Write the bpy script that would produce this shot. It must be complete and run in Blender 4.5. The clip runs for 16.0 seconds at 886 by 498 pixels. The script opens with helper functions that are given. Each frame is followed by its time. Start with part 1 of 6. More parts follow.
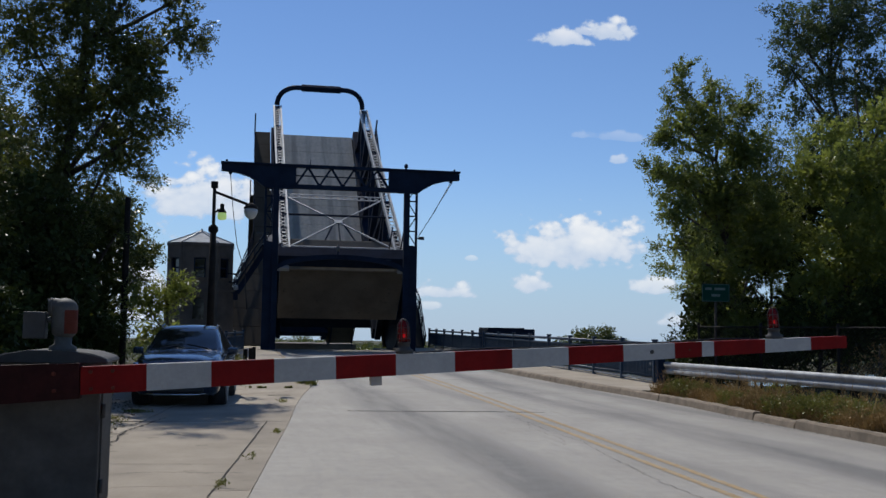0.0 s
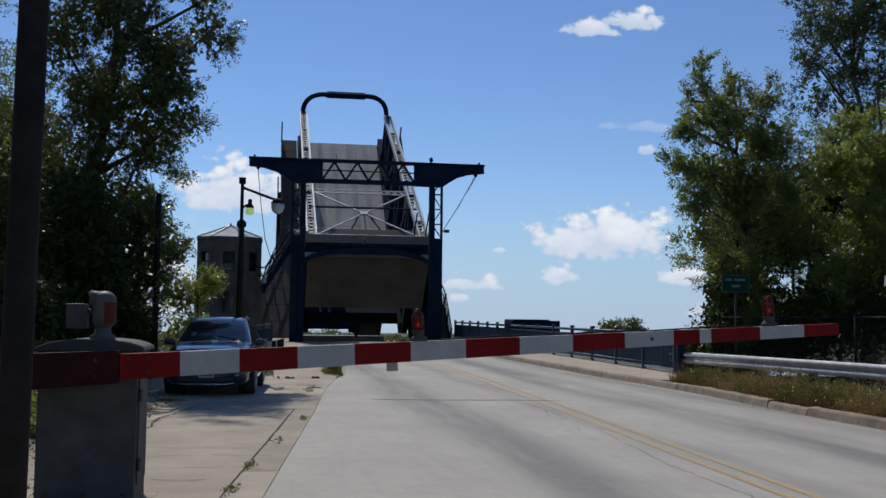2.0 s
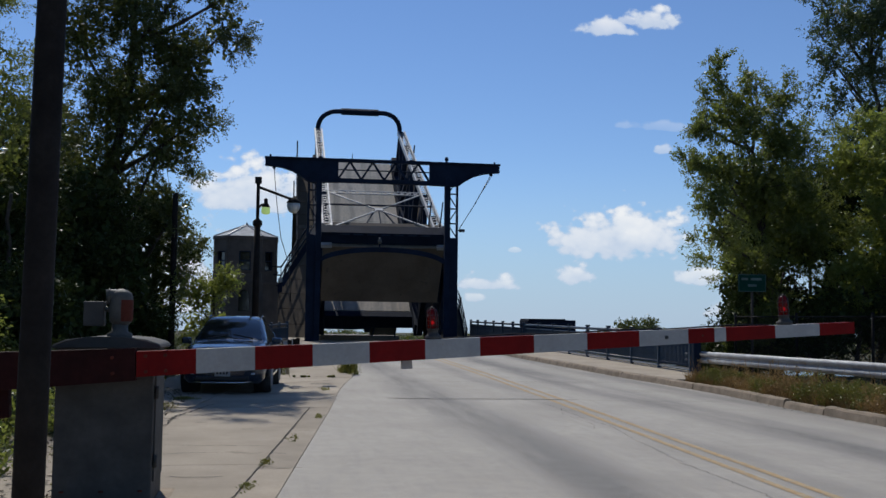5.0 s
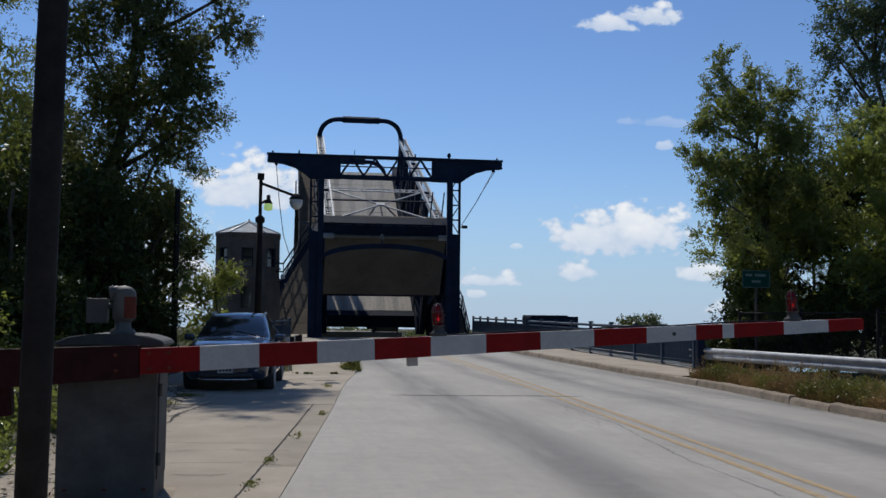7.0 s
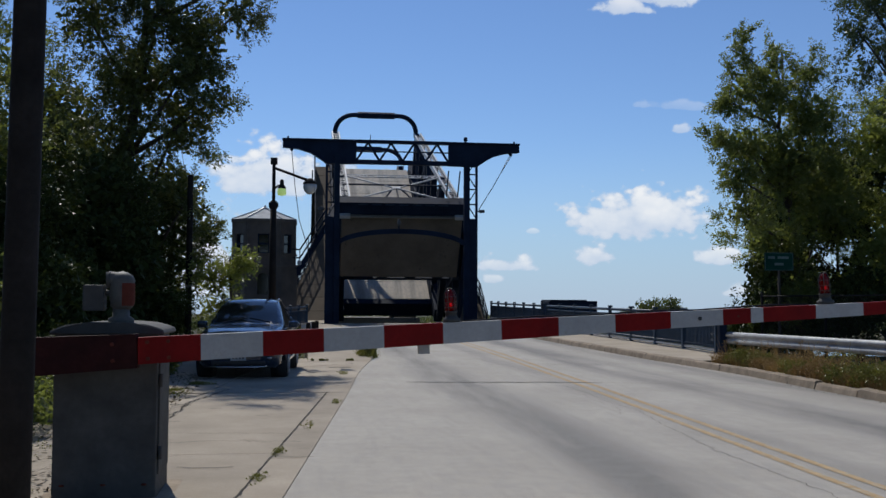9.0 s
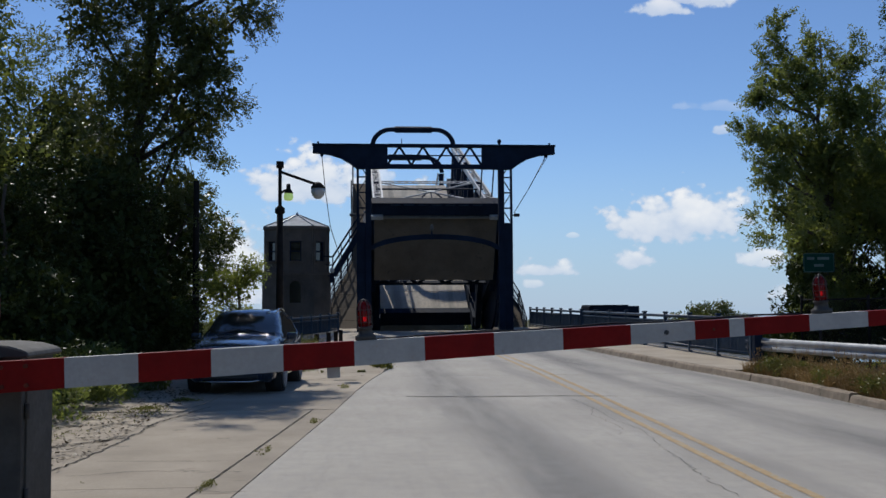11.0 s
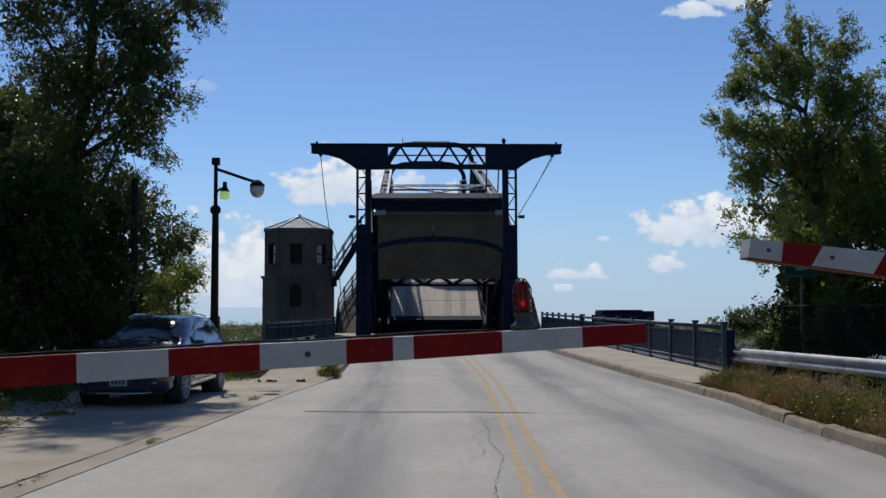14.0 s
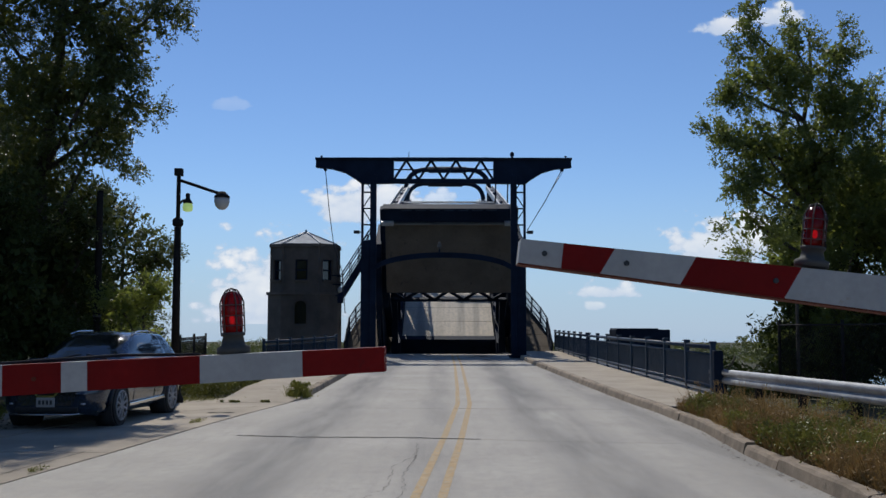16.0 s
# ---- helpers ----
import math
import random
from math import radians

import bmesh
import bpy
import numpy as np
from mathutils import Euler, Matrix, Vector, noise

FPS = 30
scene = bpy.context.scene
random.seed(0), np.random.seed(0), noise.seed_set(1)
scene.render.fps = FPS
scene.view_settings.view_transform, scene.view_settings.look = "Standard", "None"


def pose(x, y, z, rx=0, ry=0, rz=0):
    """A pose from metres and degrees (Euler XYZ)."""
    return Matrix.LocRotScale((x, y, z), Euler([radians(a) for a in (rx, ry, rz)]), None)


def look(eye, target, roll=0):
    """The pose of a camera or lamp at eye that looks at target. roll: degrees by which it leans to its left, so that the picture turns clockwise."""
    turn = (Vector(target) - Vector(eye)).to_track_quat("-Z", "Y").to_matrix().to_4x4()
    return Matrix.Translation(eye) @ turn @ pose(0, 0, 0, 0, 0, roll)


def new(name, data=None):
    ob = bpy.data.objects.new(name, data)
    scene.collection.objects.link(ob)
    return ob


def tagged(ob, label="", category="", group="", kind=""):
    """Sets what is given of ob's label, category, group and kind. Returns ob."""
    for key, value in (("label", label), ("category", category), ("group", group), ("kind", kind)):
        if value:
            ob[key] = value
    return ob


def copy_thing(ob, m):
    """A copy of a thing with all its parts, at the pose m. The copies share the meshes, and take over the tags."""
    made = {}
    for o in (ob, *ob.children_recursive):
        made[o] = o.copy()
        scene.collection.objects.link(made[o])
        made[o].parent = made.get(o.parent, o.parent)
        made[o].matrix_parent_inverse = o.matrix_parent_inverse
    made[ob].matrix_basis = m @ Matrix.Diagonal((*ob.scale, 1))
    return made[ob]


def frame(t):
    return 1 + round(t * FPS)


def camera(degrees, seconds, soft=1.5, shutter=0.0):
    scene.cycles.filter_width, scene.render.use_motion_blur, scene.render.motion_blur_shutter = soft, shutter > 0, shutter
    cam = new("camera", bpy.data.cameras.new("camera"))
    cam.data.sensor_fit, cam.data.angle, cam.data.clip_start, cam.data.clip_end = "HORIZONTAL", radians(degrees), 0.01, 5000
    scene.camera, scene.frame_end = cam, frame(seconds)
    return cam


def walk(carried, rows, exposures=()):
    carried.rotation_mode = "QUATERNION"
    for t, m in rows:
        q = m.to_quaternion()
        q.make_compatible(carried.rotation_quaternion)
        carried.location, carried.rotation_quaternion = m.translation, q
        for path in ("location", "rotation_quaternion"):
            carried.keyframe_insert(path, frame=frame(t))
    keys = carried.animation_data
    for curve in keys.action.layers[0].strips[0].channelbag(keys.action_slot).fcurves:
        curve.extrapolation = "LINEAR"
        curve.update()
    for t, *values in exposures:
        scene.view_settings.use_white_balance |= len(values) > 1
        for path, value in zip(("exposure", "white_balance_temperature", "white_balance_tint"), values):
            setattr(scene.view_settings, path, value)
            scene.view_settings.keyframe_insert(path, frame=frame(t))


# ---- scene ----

cam = camera(46.5, 16.0, soft=1.5)
PATH = [
    (0, (-5.318, 0.133, 1.549), (-3.376, 9.912, 2.317), 0.83),
    (0.5, (-5.325, 0.085, 1.548), (-3.388, 9.866, 2.301), 0.75),
    (1, (-5.306, -0.184, 1.536), (-3.456, 9.617, 2.263), 0.66),
    (1.5, (-5.297, -0.355, 1.529), (-3.537, 9.463, 2.236), 0.65),
    (2, (-5.292, -0.427, 1.525), (-3.612, 9.406, 2.216), 0.61),
    (2.5, (-5.286, -0.447, 1.520), (-3.683, 9.400, 2.207), 0.65),
    (3, (-5.296, -0.443, 1.514), (-3.735, 9.410, 2.201), 0.67),
    (3.5, (-5.330, -0.390, 1.514), (-3.782, 9.466, 2.199), 0.67),
    (4, (-5.300, -0.453, 1.512), (-3.762, 9.405, 2.198), 0.71),
    (6.5, (-5.282, -0.435, 1.514), (-3.762, 9.425, 2.198), 0.61),
    (7, (-5.304, -0.373, 1.514), (-3.791, 9.490, 2.165), 0.62),
    (7.5, (-5.266, -0.390, 1.512), (-3.774, 9.480, 2.109), 0.50),
    (8, (-5.242, -0.327, 1.510), (-3.786, 9.551, 2.062), 0.39),
    (8.5, (-5.231, -0.212, 1.512), (-3.822, 9.675, 2.029), 0.30),
    (9, (-5.197, 0.034, 1.514), (-3.855, 9.930, 2.022), 0.25),
    (9.5, (-5.061, 0.266, 1.511), (-3.840, 10.177, 2.049), 0.22),
    (12, (-3.318, 1.763, 1.591), (-2.641, 11.724, 2.159), -0.85),
    (12.5, (-2.909, 1.942, 1.562), (-2.284, 11.905, 2.141), -1.00),
    (13, (-2.401, 2.087, 1.571), (-1.891, 12.055, 2.178), -1.02),
    (13.5, (-1.956, 2.340, 1.567), (-1.550, 12.313, 2.185), -0.64),
    (14, (-1.588, 2.654, 1.602), (-1.245, 12.630, 2.203), -0.16),
    (14.5, (-1.222, 2.923, 1.644), (-0.964, 12.903, 2.219), 0.26),
    (15, (-0.86, 3.286, 1.612), (-0.701, 13.265, 2.239), 0.52),
    (15.5, (-0.507, 3.534, 1.624), (-0.425, 13.509, 2.334), 0.33),
    (16, (-0.147, 3.740, 1.608), (-0.152, 13.711, 2.378), 0.08),
]
walk(cam, [(t, look(e, g, r)) for t, e, g, r in PATH], exposures=[(0.0, 0.0), (16.0, 0.0)])

# ---- light ----
SUN_AZ, SUN_EL = radians(-13), radians(49.5)      # from +y towards -x
to_sun = Vector((math.sin(SUN_AZ) * math.cos(SUN_EL), math.cos(SUN_AZ) * math.cos(SUN_EL), math.sin(SUN_EL)))
sun = new("sun", bpy.data.lights.new("sun", "SUN"))
sun.data.energy, sun.data.angle, sun.data.color = 3.3, radians(0.55), (1.0, 0.965, 0.91)
sun.rotation_euler = (-to_sun).to_track_quat("-Z", "Y").to_euler()


class Nodes:
    """Short hand for node trees."""

    def __init__(self, tree):
        self.tree = tree
        tree.nodes.clear()

    def add(self, kind):
        return self.tree.nodes.new(kind)

    def put(self, socket, val):
        if isinstance(val, bpy.types.NodeSocket):
            self.tree.links.new(val, socket)
        else:
            socket.default_value = val

    def math(self, op, a, b=0.0, c=0.0, clamp=False):
        n = self.add("ShaderNodeMath")
        n.operation, n.use_clamp = op, clamp
        for s, val in zip(n.inputs, (a, b, c)):
            self.put(s, val)
        return n.outputs[0]

    def noise(self, vec, scale, detail=4.0, rough=0.55, dist=0.0):
        n = self.add("ShaderNodeTexNoise")
        if vec is not None:
            self.put(n.inputs["Vector"], vec)
        n.inputs["Scale"].default_value, n.inputs["Detail"].default_value = scale, detail
        n.inputs["Roughness"].default_value, n.inputs["Distortion"].default_value = rough, dist
        return n.outputs["Fac"]

    def ramp(self, fac, stops):
        n = self.add("ShaderNodeValToRGB")
        self.put(n.inputs[0], fac)
        e = n.color_ramp.elements
        while len(e) < len(stops):
            e.new(0.5)
        for el, (p, col) in zip(e, stops):
            el.position = p
            el.color = (*col, 1.0) if len(col) == 3 else col
        return n.outputs[0]

    def mix(self, fac, a, b, mode="MIX"):
        n = self.add("ShaderNodeMix")
        n.data_type, n.blend_type = "RGBA", mode
        self.put(n.inputs[0], fac)
        for s, val in zip((n.inputs[6], n.inputs[7]), (a, b)):
            self.put(s, (*val, 1.0) if isinstance(val, tuple) and len(val) == 3 else val)
        return n.outputs[2]

    def maprange(self, val, a, b, c=0.0, d=1.0, smooth=False):
        n = self.add("ShaderNodeMapRange")
        if smooth:
            n.interpolation_type = "SMOOTHSTEP"
        for s, x in zip(n.inputs, (val, a, b, c, d)):
            self.put(s, x)
        return n.outputs[0]


def build_world():
    w = bpy.data.worlds.new("sky")
    scene.world = w
    w.use_nodes = True
    N = Nodes(w.node_tree)
    sky = N.add("ShaderNodeTexSky")
    sky.sky_type, sky.sun_disc = "NISHITA", False
    sky.sun_elevation, sky.sun_rotation = SUN_EL, SUN_AZ
    sky.air_density, sky.dust_density, sky.ozone_density, sky.altitude = 1.0, 0.0, 2.0, 180.0
    co = N.add("ShaderNodeTexCoord").outputs["Generated"]
    sep = N.add("ShaderNodeSeparateXYZ")
    N.put(sep.inputs[0], co)
    clear = N.mix(1.0, sky.outputs[0], (0.815, 0.98, 1.26), "MULTIPLY")
    clear = N.mix(N.maprange(sep.outputs[2], 0.16, -0.02, 0.0, 0.75, True), clear, (4.4, 6.4, 9.4))
    bg = N.add("ShaderNodeBackground")
    N.put(bg.inputs[0], clear)
    bg.inputs[1].default_value = 0.075
    N.put(N.add("ShaderNodeOutputWorld").inputs[0], bg.outputs[0])


build_world()


# ---- materials ----
def material(name, base, rough=0.7, metal=0.0, vary=0.25, scale=3.0, fine=40.0, bump=0.15, tint=None, spec=0.5, per_piece=0.0,
             rust=None, rust_at=0.62, coat=0.0):
    m = bpy.data.materials.new(name)
    m.use_nodes = True
    N = Nodes(m.node_tree)
    co = N.add("ShaderNodeTexCoord").outputs["Object"]
    b = N.add("ShaderNodeBsdfPrincipled")
    big, small = N.noise(co, scale, 5.0, 0.6), N.noise(co, fine, 4.0, 0.6)
    dark = tuple(c * (1 - vary) for c in base)
    light = tuple(min(1.0, c * (1 + vary * 0.8)) for c in (tint or base))
    col = N.mix(N.maprange(big, 0.3, 0.7), dark, light)
    col = N.mix(N.math("MULTIPLY", N.maprange(small, 0.35, 0.7), 0.35), col, tuple(c * 0.72 for c in base))
    if rust:
        r = N.noise(co, scale * 1.7, 6.0, 0.7)
        col = N.mix(N.maprange(r, rust_at, rust_at + 0.08), col, rust)
    if per_piece:
        rnd = N.add("ShaderNodeObjectInfo").outputs["Random"]
        col = N.mix(1.0, col, N.ramp(rnd, [(0.0, (1 - per_piece,) * 3), (1.0, (1 + per_piece * 0.4,) * 3)]), "MULTIPLY")
    N.put(b.inputs["Base Color"], col)
    N.put(b.inputs["Roughness"], N.maprange(small, 0.2, 0.8, max(0.02, rough - 0.1), min(1.0, rough + 0.1)))
    b.inputs["Metallic"].default_value = metal
    b.inputs["Specular IOR Level"].default_value = spec
    b.inputs["Coat Weight"].default_value = coat
    b.inputs["Coat Roughness"].default_value = 0.04
    if bump:
        bp = N.add("ShaderNodeBump")
        bp.inputs["Strength"].default_value, bp.inputs["Distance"].default_value = bump, 0.01
        N.put(bp.inputs["Height"], N.math("ADD", small, N.math("MULTIPLY", big, 0.6)))
        N.put(b.inputs["Normal"], bp.outputs[0])
    N.put(N.add("ShaderNodeOutputMaterial").inputs[0], b.outputs[0])
    return m


def leaf_material(name, base, tint, through_leaf=(0.16, 0.24, 0.02), share=0.3, gloss=0.22):
    m = bpy.data.materials.new(name)
    m.use_nodes = True
    N = Nodes(m.node_tree)
    rnd = N.add("ShaderNodeNewGeometry").outputs["Random Per Island"]
    co = N.add("ShaderNodeTexCoord").outputs["Object"]
    col = N.mix(rnd, base, tint)
    col = N.mix(N.maprange(N.noise(co, 0.45, 3.0), 0.35, 0.7), col, tuple(c * 1.35 for c in tint))
    d = N.add("ShaderNodeBsdfPrincipled")
    N.put(d.inputs["Base Color"], col)
    d.inputs["Roughness"].default_value = 0.42
    d.inputs["Specular IOR Level"].default_value = gloss
    t = N.add("ShaderNodeBsdfTranslucent")
    N.put(t.inputs[0], N.mix(0.5, col, through_leaf, "MIX"))
    mx = N.add("ShaderNodeMixShader")
    mx.inputs[0].default_value = share
    N.put(mx.inputs[1], d.outputs[0]), N.put(mx.inputs[2], t.outputs[0])
    N.put(N.add("ShaderNodeOutputMaterial").inputs[0], mx.outputs[0])
    return m


def road_material(name="road_concrete", bands=((-2.3, 0.9, 1.0), (1.75, 0.95, 1.0), (3.5, 0.7, 0.8), (-0.3, 0.5, 0.5)), strength=0.95, low=(0.292, 0.262, 0.213), high=(0.378, 0.343, 0.285)):
    """Old concrete carriageway: pale wheel tracks, darker oil bands along y, stains and fine grain."""
    m = bpy.data.materials.new(name)
    m.use_nodes = True
    N = Nodes(m.node_tree)
    co = N.add("ShaderNodeTexCoord").outputs["Object"]
    sep = N.add("ShaderNodeSeparateXYZ")
    N.put(sep.inputs[0], co)
    stretch = N.add("ShaderNodeMapping")
    stretch.inputs["Scale"].default_value = (1.0, 0.12, 1.0)
    N.put(stretch.inputs[0], co)
    wob = N.math("MULTIPLY", N.math("SUBTRACT", N.noise(stretch.outputs[0], 0.8, 3.0), 0.5), 0.7)
    x = N.math("ADD", sep.outputs[0], wob)
    def band(c, w):
        return N.maprange(N.math("ABSOLUTE", N.math("SUBTRACT", x, c)), w, 0.1, smooth=True)
    oil = 0.0
    for c, w, a in bands:
        oil = N.math("MAXIMUM", oil, N.math("MULTIPLY", band(c, w), a))
    oil = N.math("MULTIPLY", oil, N.maprange(N.noise(stretch.outputs[0], 1.3, 5.0), 0.28, 0.56))
    big, mid, small = N.noise(co, 0.5, 4.0), N.noise(co, 5.0, 5.0, 0.65), N.noise(co, 120.0, 3.0)
    col = N.mix(N.maprange(big, 0.3, 0.7), low, high)
    streak = N.noise(stretch.outputs[0], 6.0, 6.0, 0.7)
    col = N.mix(N.math("MULTIPLY", N.maprange(streak, 0.48, 0.72), 0.35), col, (0.17, 0.155, 0.132))
    col = N.mix(N.math("MULTIPLY", oil, strength), col, (0.098, 0.09, 0.078))
    col = N.mix(N.math("MULTIPLY", N.maprange(mid, 0.42, 0.72), 0.42), col, (0.2, 0.195, 0.18))
    col = N.mix(N.math("MULTIPLY", N.maprange(small, 0.42, 0.66), 0.42), col, (0.46, 0.44, 0.40))
    b = N.add("ShaderNodeBsdfPrincipled")
    N.put(b.inputs["Base Color"], col)
    b.inputs["Roughness"].default_value = 0.86
    bp = N.add("ShaderNodeBump")
    bp.inputs["Strength"].default_value, bp.inputs["Distance"].default_value = 0.25, 0.006
    N.put(bp.inputs["Height"], N.math("ADD", small, mid))
    N.put(b.inputs["Normal"], bp.outputs[0])
    N.put(N.add("ShaderNodeOutputMaterial").inputs[0], b.outputs[0])
    return m


def glow_material(name, base, strength):
    m = material(name, base, 0.25, vary=0.1, bump=0.0)
    b = next(n for n in m.node_tree.nodes if n.type == "BSDF_PRINCIPLED")
    b.inputs["Emission Color"].default_value = (*base, 1.0)
    b.inputs["Emission Strength"].default_value = strength
    return m


def lens_material(name):
    """Ribbed red glass: part clear, part coloured gloss."""
    m = bpy.data.materials.new(name)
    m.use_nodes = True
    N = Nodes(m.node_tree)
    b = N.add("ShaderNodeBsdfPrincipled")
    b.inputs["Base Color"].default_value = (0.075, 0.003, 0.003, 1.0)
    b.inputs["Roughness"].default_value = 0.22
    t = N.add("ShaderNodeBsdfTransparent")
    t.inputs[0].default_value = (0.5, 0.02, 0.02, 1.0)
    l = N.add("ShaderNodeBsdfTranslucent")
    l.inputs[0].default_value = (0.26, 0.006, 0.005, 1.0)
    a, c = N.add("ShaderNodeMixShader"), N.add("ShaderNodeMixShader")
    a.inputs[0].default_value, c.inputs[0].default_value = 0.35, 0.38
    N.put(a.inputs[1], b.outputs[0]), N.put(a.inputs[2], l.outputs[0])
    N.put(c.inputs[1], a.outputs[0]), N.put(c.inputs[2], t.outputs[0])
    N.put(N.add("ShaderNodeOutputMaterial").inputs[0], c.outputs[0])
    return m


M_ROAD = road_material()
M_WALKWAY = material("pavement_concrete", (0.372, 0.318, 0.245), 0.9, vary=0.2, scale=0.9, fine=45, per_piece=0.14, bump=0.3, spec=0.2, rust=(0.2, 0.17, 0.13), rust_at=0.62)
M_KERB = material("kerb_concrete", (0.31, 0.25, 0.185), 0.93, vary=0.38, scale=2.5, fine=24, bump=0.6, spec=0.15, per_piece=0.2, rust=(0.13, 0.11, 0.085), rust_at=0.6)
M_YELLOW = material("worn_yellow_paint", (0.43, 0.30, 0.155), 0.85, vary=0.25, scale=7.0, fine=90, spec=0.2, rust=(0.36, 0.31, 0.225), rust_at=0.5)
M_CRACK = material("crack_filler", (0.06, 0.056, 0.05), 0.95, vary=0.4, spec=0.1)
M_NAVY = material("navy_painted_steel", (0.0115, 0.021, 0.041), 0.7, vary=0.4, scale=1.3, fine=18, bump=0.12, spec=0.08, rust=(0.045, 0.03, 0.024), rust_at=0.68)
M_NAVY_RAIL = material("blue_grey_rail_paint", (0.016, 0.038, 0.07), 0.5, vary=0.35, scale=2.0, bump=0.08, spec=0.3)
M_SILVER = material("pale_painted_steel", (0.36, 0.37, 0.37), 0.45, vary=0.3, scale=2.2, fine=25, bump=0.1, rust=(0.12, 0.1, 0.09), rust_at=0.64)
M_DECK = road_material("worn_deck", ((-1.6, 0.35, 1.0), (-0.55, 0.3, 0.8), (0.75, 0.35, 1.0), (1.75, 0.3, 0.8)), 0.5, (0.54, 0.465, 0.35), (0.65, 0.565, 0.44))
M_FOOTWAY = material("footway_planking", (0.105, 0.082, 0.057), 0.9, vary=0.2, scale=0.8, fine=30, bump=0.1, spec=0.2, per_piece=0.15)
M_CW = material("counterweight_concrete", (0.125, 0.102, 0.076), 0.92, vary=0.3, scale=0.8, fine=14, bump=0.3, rust=(0.05, 0.042, 0.034), rust_at=0.6)
M_LEDGE = material("dirty_ledge_concrete", (0.2, 0.175, 0.14), 0.9, vary=0.3, scale=2.0, spec=0.2)
M_STONE = material("tower_stone", (0.115, 0.094, 0.078), 0.92, vary=0.42, scale=0.9, fine=20, bump=0.4, per_piece=0.12)
M_ROOF = material("pale_roof_glazing", (0.42, 0.43, 0.42), 0.75, vary=0.3, scale=2, spec=0.1)
M_GALV = material("galvanised_steel", (0.36, 0.365, 0.37), 0.65, 0.3, vary=0.3, scale=3, fine=30, bump=0.12, spec=0.3, rust=(0.2, 0.165, 0.13), rust_at=0.64)
M_RED = material("red_reflective_tape", (0.175, 0.005, 0.004), 0.55, vary=0.22, scale=5, fine=30, bump=0.08, spec=0.12, rust=(0.13, 0.008, 0.006), rust_at=0.64)
M_WHITE = material("white_reflective_tape", (0.375, 0.365, 0.345), 0.5, vary=0.14, scale=4, fine=30, bump=0.08, spec=0.25, rust=(0.3, 0.26, 0.21), rust_at=0.64)
M_ARM = material("dark_red_primer_steel", (0.03, 0.006, 0.005), 0.7, vary=0.4, scale=6, bump=0.15, spec=0.15)
M_BOX = material("grey_housing_steel", (0.068, 0.065, 0.059), 0.7, vary=0.35, scale=3.5, fine=22, bump=0.12, spec=0.2, rust=(0.075, 0.045, 0.032), rust_at=0.7)
M_CAST = material("cast_grey_metal", (0.10, 0.098, 0.088), 0.6, 0.1, vary=0.28, scale=8, spec=0.25)
M_RUST = material("rusty_red_cap", (0.11, 0.026, 0.015), 0.8, vary=0.35, scale=8, spec=0.2)
M_RUBBER = material("black_rubber", (0.018, 0.018, 0.018), 0.8, vary=0.3)
M_BLACK = material("dark_plastic", (0.02, 0.02, 0.022), 0.45, vary=0.3)
M_CAR = material("blue_car_paint", (0.008, 0.022, 0.046), 0.24, 0.3, vary=0.06, scale=1.0, bump=0.0, spec=0.5, coat=1.0)
M_CARGLASS = material("dark_window_glass", (0.010, 0.013, 0.015), 0.05, vary=0.1, bump=0.0, spec=0.6, coat=0.5)
M_CHROME = material("chrome_trim", (0.7, 0.7, 0.7), 0.12, 1.0, vary=0.05, bump=0.0)
M_HEADLIGHT = material("clear_headlight", (0.45, 0.47, 0.5), 0.1, 0.3, vary=0.2, scale=20, coat=1.0)
M_BARK = material("grey_brown_bark", (0.07, 0.055, 0.042), 0.95, vary=0.4, scale=6, fine=40, bump=0.6)
M_POLE = material("dark_weathered_pole", (0.02, 0.017, 0.015), 0.85, vary=0.4, scale=5, fine=35, bump=0.3, spec=0.15)
M_SIGN = material("green_sign_sheet", (0.003, 0.042, 0.026), 0.6, vary=0.15, bump=0.03, spec=0.1)
M_SIGNINK = material("white_sign_lettering", (0.13, 0.17, 0.15), 0.6, vary=0.2, bump=0.0, spec=0.1)
M_SOIL = material("dry_ground", (0.085, 0.068, 0.045), 0.95, vary=0.45, scale=0.6, fine=12, tint=(0.065, 0.07, 0.03), bump=0.5, spec=0.15)
M_WATER = material("river_water", (0.02, 0.035, 0.035), 0.08, vary=0.2, scale=0.3, fine=3.0, bump=0.2)
M_LENS = lens_material("red_lamp_glass")
M_BULB = glow_material("lit_red_bulb", (1.0, 0.03, 0.02), 1.3)
M_GREENGLASS = glow_material("greenish_lamp_glass", (0.42, 0.6, 0.2), 0.5)
M_MILK = material("milky_lamp_globe", (0.5, 0.5, 0.48), 0.3, vary=0.1, bump=0.0)
M_LEAF_A = leaf_material("dark_green_leaves", (0.026, 0.038, 0.011), (0.082, 0.098, 0.028), (0.2, 0.22, 0.03), 0.3, 0.45)
# M_LEAF_D: leaf colour darkened to carry the shade in the low growth
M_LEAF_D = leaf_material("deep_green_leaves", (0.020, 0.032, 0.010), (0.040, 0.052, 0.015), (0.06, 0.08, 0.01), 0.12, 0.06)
M_LEAF_B = leaf_material("yellow_green_leaves", (0.066, 0.094, 0.024), (0.165, 0.19, 0.05), (0.34, 0.38, 0.05), 0.52, 0.4)
M_LEAF_E = leaf_material("fresh_green_leaves", (0.042, 0.062, 0.018), (0.125, 0.150, 0.044), (0.29, 0.33, 0.05), 0.5, 0.45)
M_LEAF_C = leaf_material("grey_green_leaves", (0.035, 0.048, 0.028), (0.07, 0.085, 0.05))
